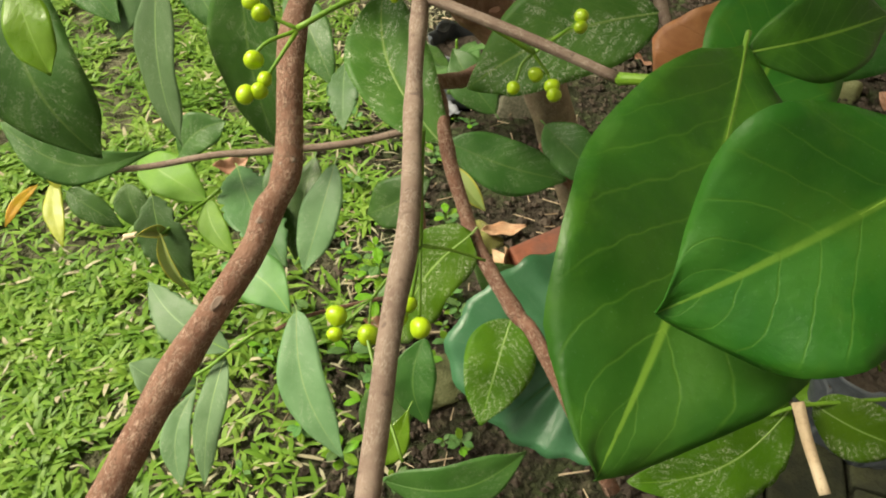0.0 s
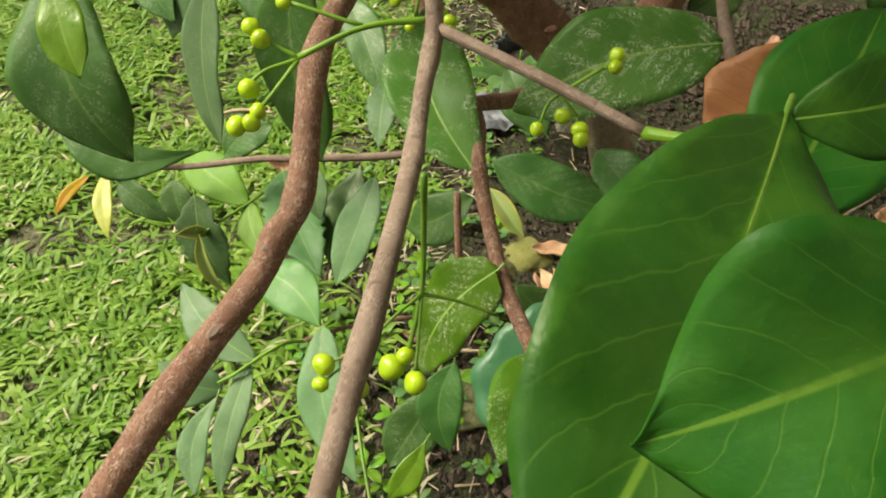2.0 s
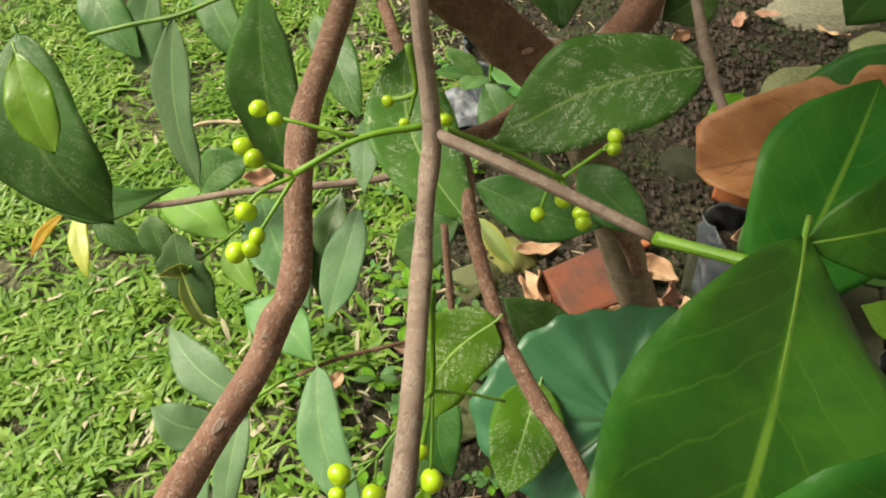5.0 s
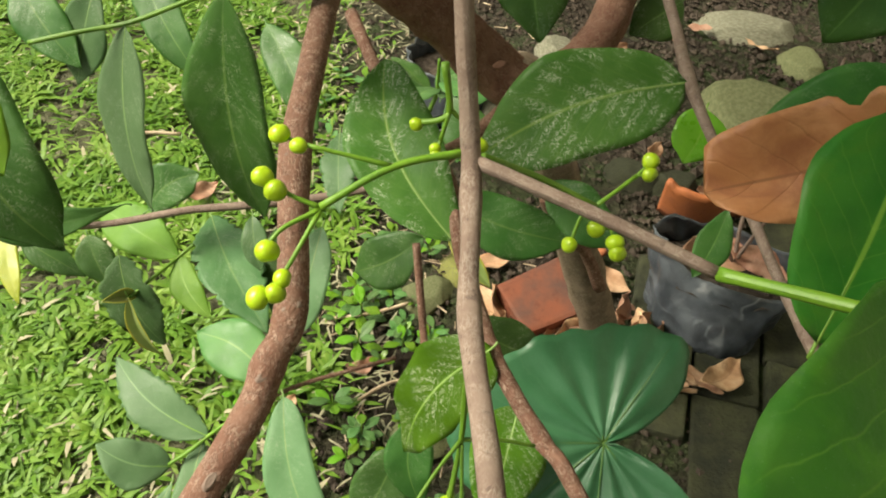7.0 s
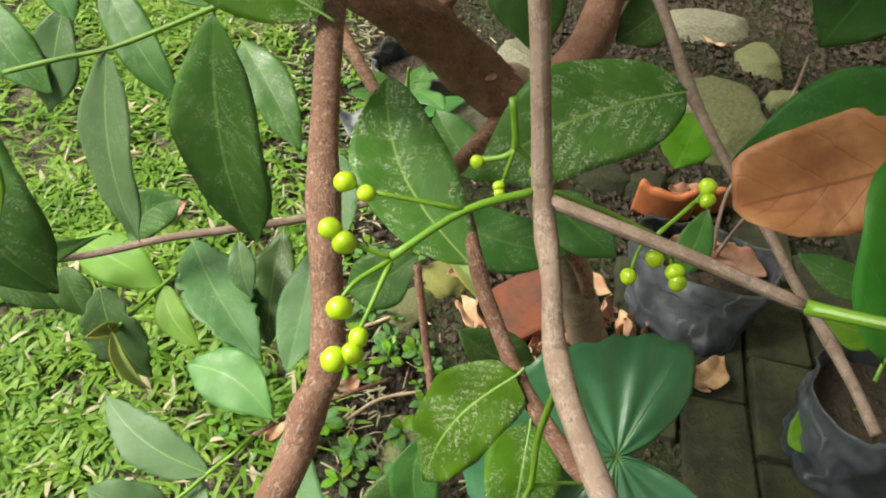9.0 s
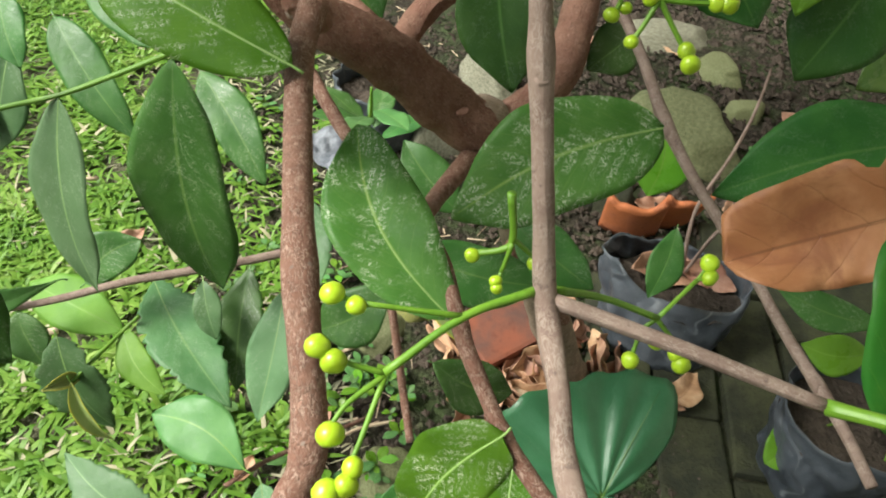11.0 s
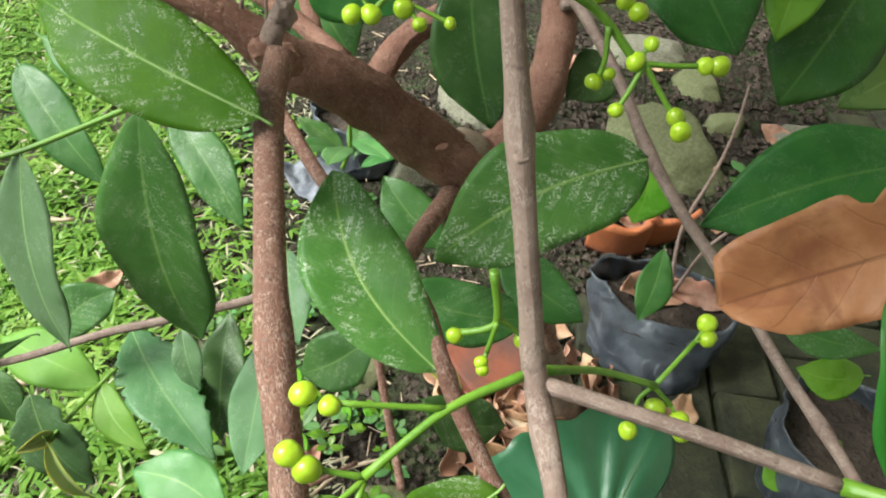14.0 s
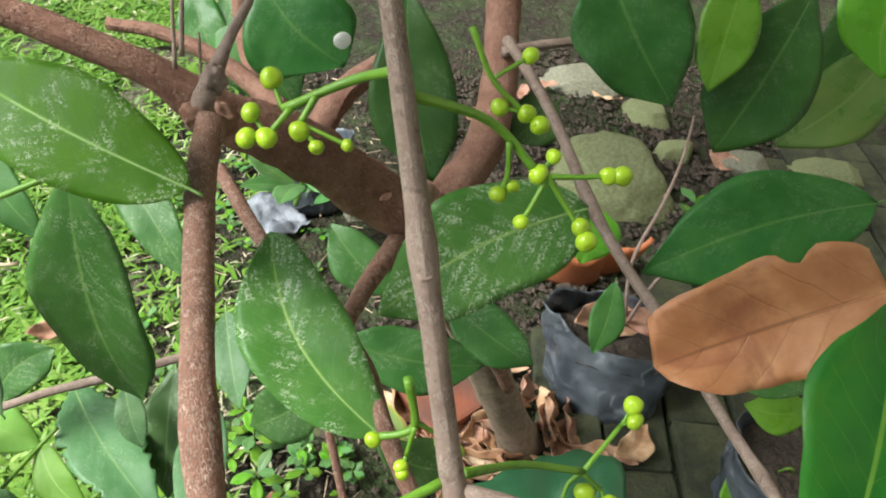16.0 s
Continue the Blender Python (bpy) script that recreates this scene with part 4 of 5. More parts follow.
# ---- ground ----
def ground_sheet():
    """One sheet to the horizon, finely waved near the shrub."""
    xs = np.concatenate([[-80, -20, -6, -3], np.linspace(-2, 2.4, 90), [4, 8, 25, 80]])
    ys = np.concatenate([[-80, -20, -6, -2], np.linspace(-1, 3.2, 90), [5, 9, 25, 80]])
    v, f = [], []
    for y in ys:
        for x in xs:
            z = 0.010 * noise.noise(Vector((x * 5, y * 5, 0))) + 0.006 * noise.noise(Vector((x * 19, y * 19, 3)))
            v.append((x, y, z - 0.004 if abs(x) < 3 and abs(y) < 4 else -0.004))
    w = len(xs)
    for j in range(len(ys) - 1):
        for i in range(w - 1):
            f.append((j * w + i, j * w + i + 1, (j + 1) * w + i + 1, (j + 1) * w + i))
    ob = new("ground", mesh_of("ground", v, f, GROUND))
    return tagged(ob, "bare brown garden soil with thin green growth", "ground", kind="structure")


ground_sheet()


def lawn_edge(y):
    """How far the lawn reaches towards the shrub at depth y."""
    return -0.115 + 0.03 * math.sin(y * 7) + 0.05 * noise.noise(Vector((0, y * 4, 1))) + 0.10 * max(0, y - 1.1)


def lawn():
    rnd = random.Random(11)
    v, f = [], []
    for blade in range(215000):
        y = 0.15 + 3.2 * rnd.random() ** 1.25
        x = -0.35 - 0.55 * y + (0.55 + 0.75 * y) * rnd.random()
        if blade >= 175000:
            x, y = -2.4 + 2.5 * rnd.random(), -1.2 + 5.0 * rnd.random()
        edge = lawn_edge(y)
        if x > edge + 0.08 or (x > edge - 0.05 and rnd.random() < (x - edge + 0.05) / 0.13):
            continue
        bare = noise.noise(Vector((x * 6, y * 6, 5))) + 0.5 * noise.noise(Vector((x * 15, y * 15, 9))) + 0.35 * noise.noise(Vector((x * 45, y * 45, 2)))
        worn = min(max((x - edge + 0.24) / 0.24, 0.0), 1.0)
        if bare < -0.13 + 0.62 * worn and rnd.random() < 0.90:
            continue
        a = rnd.uniform(0, 2 * math.pi)
        long, wide = rnd.uniform(0.012, 0.036), rnd.uniform(0.0013, 0.0038)
        lean = rnd.uniform(0.60, 1.35)
        if blade % 3 == 0:
            lean, wide = rnd.uniform(1.2, 1.5), wide * 1.2
        d = Vector((math.cos(a), math.sin(a), 0))
        s = Vector((-d.y, d.x, 0))
        p = Vector((x, y, rnd.uniform(-0.002, 0.006)))
        o = len(v)
        for k, wd in ((0.0, 0.6), (0.4, 1.0), (0.75, 0.75)):
            q = p + d * (long * k * math.sin(lean) * (1 + 0.4 * k)) + Vector((0, 0, long * k * math.cos(lean) * (1 - 0.35 * k)))
            v.append(q + s * (wide * wd) + Vector((0, 0, 0.001 * wd)))
            v.append(q - s * (wide * wd) + Vector((0, 0, 0.001 * wd)))
        v.append(p + d * (long * math.sin(lean) * 1.35) + Vector((0, 0, long * math.cos(lean) * 0.6)))
        f += [(o, o + 1, o + 3, o + 2), (o + 2, o + 3, o + 5, o + 4), (o + 4, o + 5, o + 6)]
    ob = new("grass", mesh_of("grass", v, f, GRASS))
    return tagged(ob, "short broad-bladed lawn grass, bright green with dry blades", "grass", kind="stuff")


def dry_grass():
    """Pale dead clippings, thickest towards the bare strip."""
    rnd = random.Random(19)
    v, f = [], []
    for blade in range(1200):
        y = 0.3 + 1.6 * rnd.random()
        x = lawn_edge(y) + 0.10 - 0.50 * rnd.random() ** 2.2
        a = rnd.uniform(0, 2 * math.pi)
        long, wide = rnd.uniform(0.010, 0.030), rnd.uniform(0.0007, 0.0020)
        d = Vector((math.cos(a), math.sin(a), 0))
        s = Vector((-d.y, d.x, 0)) * wide
        p = Vector((x, y, rnd.uniform(0.004, 0.018 if x < lawn_edge(y) - 0.03 else 0.007)))
        q, e = p + d * (0.5 * long) + Vector((0, 0, rnd.uniform(0, 0.004))), p + d * long + Vector((0, 0, rnd.uniform(-0.004, 0.004)))
        o = len(v)
        v += [p - s * 0.7, p + s * 0.7, q + s, q - s, e]
        f += [(o, o + 1, o + 2, o + 3), (o + 3, o + 2, o + 4)]
    ob = new("dry_grass", mesh_of("dry_grass", v, f, HAY))
    return tagged(ob, "pale dead grass clippings lying in the lawn", "dry grass", kind="stuff")


lawn()
dry_grass()


def lump(name, at, size, mat, label, category, seed, turn=0.0, group=""):
    """A worn stone: an uneven block with broken facets and a flattish top."""
    bm = bmesh.new()
    bmesh.ops.create_icosphere(bm, subdivisions=4, radius=1.0)
    rnd = random.Random(seed)
    cuts = [(Vector((rnd.uniform(-1, 1), rnd.uniform(-1, 1), rnd.uniform(-0.2, 0.9))).normalized(), rnd.uniform(0.64, 0.88)) for _ in range(9)]
    cuts.append((Vector((rnd.uniform(-0.15, 0.15), rnd.uniform(-0.15, 0.15), 1)).normalized(), 0.62))
    for q in bm.verts:
        d = q.co.normalized()
        r = 1 + 0.22 * noise.noise(d * 1.3 + Vector((seed, 0, 0))) + 0.09 * noise.noise(d * 4 + Vector((0, seed, 0)))
        for c, k in cuts:
            if d.dot(c) > 0.05:
                r = min(r, k / d.dot(c) * (1 + 0.05 * noise.noise(d * 5 + c * 9)))
        q.co = d * (r + 0.025 * noise.noise(d * 11 + Vector((seed, seed, 0))))
        q.co.z = max(q.co.z, -0.5)
    for q in bm.faces:
        q.smooth = True
    me = bpy.data.meshes.new(name)
    bm.to_mesh(me)
    bm.free()
    me.materials.append(mat)
    ob = new(name, me)
    ob.matrix_basis = Matrix.LocRotScale(at, Euler((0, 0, turn)), (size[0], size[1], size[2]))
    return tagged(ob, label, category, group)


def slab(name, size, mat, seed=0, wear=0.12):
    """A block with worn, rounded edges, standing on z = 0."""
    bm = bmesh.new()
    bmesh.ops.create_cube(bm, size=1.0)
    bmesh.ops.scale(bm, vec=size, verts=bm.verts)
    bmesh.ops.translate(bm, vec=(0, 0, size[2] / 2), verts=bm.verts)
    bmesh.ops.bevel(bm, geom=bm.edges[:], offset=wear * min(size), segments=2, profile=0.6, affect="EDGES")
    for q in bm.verts:
        q.co += Vector((0.004 * noise.noise(q.co * 30 + Vector((seed, 0, 0))), 0.004 * noise.noise(q.co * 30 + Vector((0, seed, 0))), 0.002 * noise.noise(q.co * 40)))
    me = bpy.data.meshes.new(name)
    bm.to_mesh(me)
    bm.free()
    me.materials.append(mat)
    return me


def litter_leaf(at, long, wide, turn, tilt, seed, curl=0.3, kind="litter"):
    """A dead leaf lying on its side or back on the ground."""
    m = Matrix.Translation(at) @ Euler((tilt, 0.15, turn)).to_matrix().to_4x4()
    rnd = random.Random(seed)
    ob = leaf(kind, m @ Vector((-long / 2, 0, 0)), m @ Vector((long / 2, 0, 0)), m.to_3x3() @ Vector((0, 0, 1)), wide, 0.5, rnd.uniform(-0.01, 0.01), fold=curl, arch=-0.10, name="dead_leaf", ruffle=0.10, rib=False)
    return tagged(ob, "curled brown dead leaf lying on the ground", "dead leaf", "dead leaves under the shrub")


# ---- pavement ----
pavement = tagged(empty("pavement", (0.55, 0.8, 0)), "dark mossy brick pavers with earth joints", "pavement", kind="structure")
PAVER_MESHES = [slab("paver", (0.083, 0.148, 0.030), PAVER, k, 0.14) for k in range(5)]
TURN = -0.30
for row_ in range(-7, 9):
    for col_ in range(-4, 12):
        m = Matrix.Rotation(TURN, 4, "Z")
        p = Vector((0.4739, 0.5448, 0)) + m @ Vector(((col_) * 0.0875, (row_ + 0.5 * (col_ % 2)) * 0.1525, 0))
        if p.x < 0.30 + 0.12 * max(0, p.y - 0.6) or p.x > 1.5 or p.y > 1.45 or p.y < 0.05 or (p.y > 0.78 and p.x < 0.56) or (p.y > 0.88 and p.x < 0.92) or p.y > 1.22:
            continue
        q = attach("paver", PAVER_MESHES[(row_ * 3 + col_) % 5], pavement)
        rnd = random.Random(row_ * 31 + col_)
        q.matrix_basis = Matrix.LocRotScale((p.x, p.y, -0.022 + rnd.uniform(-0.003, 0.004)), Euler((rnd.uniform(-0.03, 0.03), rnd.uniform(-0.03, 0.03), TURN + rnd.uniform(-0.03, 0.03))), (1, 1, 1))

# ---- planting bags ----
def bag(at, radius, height, seed, label, sag=0.0, fill=0.72, pinch=0.0):
    """A limp plastic planting bag with a crumpled rim, filled with soil; pinch: how far its mouth is pressed flat from the front."""
    thing = tagged(empty("planting_bag", at), label, "planting bag", "planting bags")
    nu, nr = 72, 16
    front, aside = Vector((-0.5, -0.866, 0)), Vector((0.866, -0.5, 0))

    def place(a, r, h):
        d = front * (math.cos(a) * (1 - pinch * h)) + aside * (math.sin(a) * (1 + 0.25 * pinch * h))
        return Vector(at) + d * r - front * (0.25 * pinch * radius * h)

    v, f, uv = [], [], []
    for j in range(nr + 1):
        h = j / nr
        for i in range(nu):
            a = 2 * math.pi * i / nu
            d = Vector((math.cos(a), math.sin(a), 0))
            k = 1 + 0.08 * noise.noise(d * 2 + Vector((seed, 0, h * 2))) + 0.02 * noise.noise(d * 7 + Vector((0, seed, h * 5)))
            k -= 0.08 * max(0.0, 0.25 - abs(noise.noise(d * 1.9 + Vector((seed, h * 2.2, 2))))) / 0.25
            turn = (a + math.pi) % (2 * math.pi) - math.pi
            rim = 0.20 * noise.noise(d * 1.6 + Vector((0, 0, seed))) - sag * math.exp(-((turn - 0.45) / 0.60) ** 2) + 0.35 * sag * math.exp(-((turn + 0.95) / 0.45) ** 2)
            q = place(a, radius * (0.92 + 0.08 * h) * k * (0.93 if j == 0 else 1.0), h)
            v.append(q + Vector((0, 0, height * h * (1 + h * rim))))
            uv.append((i / nu, h))
    for j in range(nr):
        for i in range(nu):
            f.append((j * nu + i, j * nu + (i + 1) % nu, (j + 1) * nu + (i + 1) % nu, (j + 1) * nu + i))
    body = attach("bag", mesh_of("bag", v, f, BAG, uv), thing)
    sol = body.modifiers.new("film", "SOLIDIFY")
    sol.thickness = 0.0012
    w, g = [place(0, 0, fill) + Vector((0, 0, height * fill))], []
    rings = 8
    for j in range(1, rings + 1):
        for i in range(nu):
            q = place(2 * math.pi * i / nu, radius * 0.93 * j / rings, fill)
            w.append(q + Vector((0, 0, height * fill + 0.010 * noise.noise(q * 40))))
    for i in range(nu):
        g.append((0, 1 + i, 1 + (i + 1) % nu))
    for j in range(rings - 1):
        for i in range(nu):
            a, b = 1 + j * nu + i, 1 + j * nu + (i + 1) % nu
            g.append((a, a + nu, b + nu, b))
    attach("soil", mesh_of("soil", w, g, SOIL), thing, "dark crumbly soil")
    return thing


bag((0.402, 0.715, 0.0), 0.090, 0.110, 2.0, "crumpled black plastic planting bag on the pavers", sag=0.24, fill=0.68, pinch=0.42)
bag((0.512, 0.480, 0.0), 0.078, 0.125, 5.0, "grey-black plastic planting bag filled with dark soil")
bag((0.065, 1.215, 0.0), 0.075, 0.11, 8.0, "black and whitish plastic planting bag beside the lawn")

# ---- dry leaf caught in the twigs ----
leaf("dry", (0.2259, 0.2847, 0.5847), (0.1332, 0.2957, 0.5458), (-0.34, -0.71, 0.61), 0.0610, 0.50, 0.0000, fold=0.42, arch=-0.05, parent=shrub, label="large dry orange-brown leaf, folded and torn", blunt=0.36, ruffle=0.05, ripple=0.022, bite=(0.32, 0.26, 1), blunt_far=0.20, lean=0.74)
leaf("pale", (0.0266, 0.4440, 0.3816), (0.0571, 0.4123, 0.3603), (-0.10, -0.62, 0.78), 0.0158, 0.5, 0.0000, fold=0.8, parent=shrub, label="curled half-white dying leaf")


# ---- taro beside the trunk ----
def taro(centre, tip_way, normal, foot, size):
    plant = tagged(empty("taro_plant", foot), "taro with one dark satin arrow-shaped leaf", "taro plant")
    c, n = Vector(centre), Vector(normal).normalized()
    d = Vector(tip_way)
    d = (d - n * d.dot(n)).normalized()
    s = d.cross(n)
    reach = ((0, 0.125), (35, 0.101), (82, 0.088), (112, 0.100), (128, 0.108), (141, 0.094), (152, 0.055), (166, 0.016), (180, 0.007))
    angs, rads = zip(*((a, r * size) for a, r in reach))
    v, uv, f, nr, na = [c - n * 0.002], [(0.5, 0.5)], [], 14, 96
    for j in range(1, nr + 1):
        k = j / nr
        for i in range(na):
            a = -180 + 360 * i / na
            near = [np.interp(abs(a + o), angs, rads) if abs(a + o) <= 180 else rads[-1] for o in (-5, 0, 5)]
            r = k * float(np.mean(near)) * (1 + 0.02 * math.sin(a * 0.35) * k)
            rad = radians(a)
            lift = 0.0030 * math.sin(radians(a) * 14 + 0.6 * math.sin(a * 0.11)) * k * (1.15 - k) * 2 + 0.9 * r * r - 7.0 * r ** 3 + 0.012 * math.sin(rad * 2) * k * k
            v.append(c + d * (r * math.cos(rad)) + s * (r * math.sin(rad)) + n * lift)
            uv.append((abs(a) / 180, 0.5 + 0.30 * (0.6 + 0.4 * k)))
    for i in range(na - 1):
        f.append((0, 1 + i, 2 + i))
    for j in range(nr - 1):
        for i in range(na - 1):
            a = 1 + j * na + i
            f.append((a, a + na, a + na + 1, a + 1))
    blade = attach("leaf", mesh_of("leaf", v, f, LEAF["taro"], uv), plant, "dark bluish-green arrow-shaped blade")
    sol = blade.modifiers.new("thickness", "SOLIDIFY")
    sol.thickness, sol.offset = 0.0006, 0.0
    for a, r in ((0, 0.118), (38, 0.092), (-38, 0.092), (82, 0.08), (-82, 0.08), (126, 0.098), (-126, 0.098)):
        rad, r = radians(a), r * size
        w = d * math.cos(rad) + s * math.sin(rad)
        pts = [(*(c + w * (r * t) + n * (0.9 * (r * t) ** 2 - 7 * (r * t) ** 3 - 0.0002)), 0.0008 * (1 - 0.85 * t)) for t in (0.02, 0.3, 0.6, 0.95)]
        vv, ff, uu = tube(pts, 3, 6)
        attach("vein", mesh_of("vein", vv, ff, RIB, uu), blade)
    fv = Vector(foot)
    stem("stalk", [(*(c - n * 0.001), 0.003), (*(c.lerp(fv, 0.35) + Vector((0.03, 0.02, 0.02))), 0.0035), (*c.lerp(fv, 0.75), 0.0045), (*fv, 0.006)], PETIOLE, plant, "green leaf stalk")


taro((0.1394, 0.3245, 0.2915), (-0.101, 0.004, -0.004), (-0.16, -0.54, 0.83), (0.205, 0.52, 0.0), 0.924)

# ---- rubble and stones round the trunk ----
brick = tagged(new("broken_brick", slab("broken_brick", (0.105, 0.085, 0.055), BRICK, 3.0, 0.10)), "broken red roof tile block with a dark weathered face", "brick")
brick.matrix_basis = Matrix.LocRotScale((0.178, 0.718, -0.004), Euler((0.25, -0.12, 0.42)), (1, 1, 1))


def pot_shard(at, radius, sweep, high, turn, tilt, seed):
    """A curved piece of a broken clay pot, standing on its edge."""
    v, f, na, nh = [], [], 20, 6
    for k, r in enumerate((radius, radius - 0.008)):
        for j in range(nh + 1):
            for i in range(na + 1):
                a = sweep * (i / na - 0.5)
                top = high * (1 + 0.28 * noise.noise(Vector((a * 3, seed, 0))))
                v.append((r * math.cos(a) - radius, r * math.sin(a), top * j / nh))
    w, m = na + 1, (na + 1) * (nh + 1)
    for j in range(nh):
        for i in range(na):
            a = j * w + i
            f += [(a, a + 1, a + w + 1, a + w), (m + a, m + a + w, m + a + w + 1, m + a + 1)]
    for i in range(na):
        f += [(i, m + i, m + i + 1, i + 1), (nh * w + i, nh * w + i + 1, m + nh * w + i + 1, m + nh * w + i)]
    for j in range(nh):
        f += [(j * w, j * w + w, m + j * w + w, m + j * w), (j * w + na, m + j * w + na, m + j * w + w + na, j * w + w + na)]
    ob = new("pot_shard", mesh_of("pot_shard", v, f, SHARD, None, True))
    ob.matrix_basis = Matrix.LocRotScale(at, Euler((0, tilt, turn)), (1, 1, 1))
    return tagged(ob, "curved orange shard of a broken clay pot", "pot shard", "clay shards")


pot_shard((0.426, 0.909, -0.004), 0.080, 1.2, 0.080, -1.9, 0.35, 2.0)
pot_shard((0.506, 0.924, -0.004), 0.085, 1.1, 0.085, -1.5, 0.45, 6.0)
pot_shard((0.245, 0.815, -0.004), 0.090, 0.9, 0.022, -1.2, 0.9, 9.0)

for at, size, mat, lab, seed in (
        ((0.605, 1.150, 0.0), (0.155, 0.120, 0.060), STONE, "large rounded mossy grey-green stone", 1.0),
        ((0.790, 1.400, 0.0), (0.070, 0.060, 0.035), STONE, "flat grey-green stone by the pavers", 2.0),
        ((0.735, 1.560, 0.0), (0.120, 0.080, 0.040), PALE_STONE, "pale cream stone by the pavers", 3.0),
        ((0.165, 1.185, 0.0), (0.075, 0.060, 0.075), PALE_STONE, "white boulder behind the trunk", 4.0),
        ((0.300, 1.380, 0.0), (0.090, 0.060, 0.060), PALE_STONE, "pale flat stone beside the soil", 5.0),
        ((0.075, 0.800, -0.012), (0.050, 0.038, 0.040), YELLOW_STONE, "small stone with bright yellow moss", 6.0),
        ((0.020, 0.740, 0.0), (0.050, 0.038, 0.022), STONE, "grey stone half buried in soil", 7.0),
        ((0.900, 1.170, 0.0), (0.060, 0.045, 0.035), PALE_STONE, "small pale stone on the pavers", 8.0),
        ((1.050, 1.110, 0.0), (0.080, 0.055, 0.040), STONE, "grey stone on the pavers", 9.0),
        ((0.780, 1.240, 0.0), (0.045, 0.040, 0.035), STONE, "grey stone on the pavers", 10.0),
        ((0.185, 0.661, 0.004), (0.016, 0.013, 0.014), PALE_STONE, "small round grey pebble", 11.0),
        ((0.364, 1.020, 0.0), (0.055, 0.035, 0.045), PAVER, "dark wet block of stone", 12.0),
        ((0.430, 0.985, 0.0), (0.040, 0.045, 0.045), PAVER, "dark wet block of stone", 13.0),
        ((0.010, 0.520, 0.0), (0.055, 0.040, 0.018), STONE, "grey stone half buried in soil", 14.0)):
    lump("stone", at, size, mat, lab, "stone", seed, turn=seed)
lump("coir_clump", (0.228, 0.723, 0.0), (0.024, 0.020, 0.045), COIR, "rusty orange clump of fibrous bark", "fibre clump", 21.0)

for i, (x, y, z, a, tilt, size) in enumerate((
        (0.118, 0.705, 0.030, 1.5, 1.1, 0.075), (0.219, 0.662, 0.024, 2.4, 0.9, 0.070), (0.300, 0.655, 0.030, 1.4, 1.2, 0.062),
        (0.385, 0.600, 0.026, 0.6, 0.2, 0.080), (0.207, 0.632, 0.018, 0.3, 0.7, 0.080), (0.160, 0.640, 0.016, 2.0, 0.5, 0.060),
        (0.390, 0.763, 0.086, 0.5, 0.6, 0.075), (0.455, 0.725, 0.086, -0.6, 0.7, 0.080), (0.420, 0.729, 0.084, 0.2, 0.4, 0.075),
        (0.437, 0.755, 0.088, -0.9, 0.5, 0.055), (0.410, 0.800, 0.020, 0.4, 0.6, 0.070), (0.405, 1.060, 0.030, 0.9, 0.8, 0.060),
        (0.250, 0.690, 0.018, 0.1, 0.4, 0.075), (0.140, 0.660, 0.012, -0.6, 0.3, 0.070), (0.290, 0.590, 0.016, 1.0, 0.8, 0.060),
        (-0.318, 0.935, 0.030, 0.6, 0.5, 0.060), (0.490, 0.975, 0.012, 0.2, 0.3, 0.070), (0.270, 0.760, 0.016, -0.3, 0.5, 0.075),
        (0.610, 0.945, 0.014, 0.9, 0.4, 0.060), (-0.060, 0.620, 0.012, 0.5, 0.3, 0.040), (-0.140, 0.545, 0.024, 1.1, 0.3, 0.038),
        (0.300, 0.648, 0.034, 1.2, 1.25, 0.085), (0.216, 0.662, 0.022, 0.5, 0.9, 0.085), (0.180, 0.624, 0.02, 2.2, 0.7, 0.075), (0.227, 0.678, 0.024, 1.9, 1.1, 0.08), (0.282, 0.703, 0.03, 1.1, 1.2, 0.07))):
    litter_leaf((x, y, z), size, size * 0.48, a, tilt, 100 + i, curl=0.55)

# ---- sticks on the ground ----
for pts, r in ((((-0.430, 0.752, 0.026), (-0.400, 0.757, 0.030), (-0.372, 0.764, 0.028)), 0.0042),
               (((0.112, 0.655, 0.012), (0.175, 0.622, 0.015), (0.236, 0.585, 0.012)), 0.0082),
               (((-0.110, 0.690, 0.010), (-0.050, 0.700, 0.012), (0.010, 0.725, 0.010)), 0.0022),
               (((-0.060, 0.565, 0.008), (-0.020, 0.590, 0.010), (0.030, 0.600, 0.008)), 0.0020),
               (((-0.480, 1.060, 0.020), (-0.440, 1.080, 0.024), (-0.380, 1.085, 0.020)), 0.0030)):
    ob = stem("stick", [(*p, r) for p in pts], STRAW, None, rough=0.25, seed=int(r * 9999))
    tagged(ob, "short pale dead stick lying on the ground", "stick", "dead sticks")

# ---- seedlings in the bags ----
seedling = tagged(empty("seedling", (0.430, 0.743, 0.072)), "spindly seedling growing from the black bag", "seedling")
stem("stalk", [(0.4300, 0.7432, 0.0700, 0.0022), (0.3871, 0.7176, 0.1510, 0.0020), (0.3851, 0.7195, 0.1820, 0.0017)], TWIG, seedling)
stem("stalk", [(0.4300, 0.7432, 0.0700, 0.0026), (0.4290, 0.7639, 0.1680, 0.0026), (0.4931, 0.8257, 0.2075, 0.0024), (0.5438, 0.8825, 0.2382, 0.0022), (0.5797, 0.9338, 0.2739, 0.0018)], TWIG, seedling)
stem("stalk", [(0.4300, 0.7432, 0.0700, 0.0026), (0.4319, 0.7137, 0.1729, 0.0024), (0.4508, 0.7004, 0.2222, 0.0018)], TWIG, seedling)
leaf("mid", (0.3769, 0.7101, 0.1905), (0.3361, 0.6568, 0.1303), (-0.20, -0.66, 0.72), 0.0418, 0.52, -0.0037, parent=seedling, label="smooth green seedling leaf")

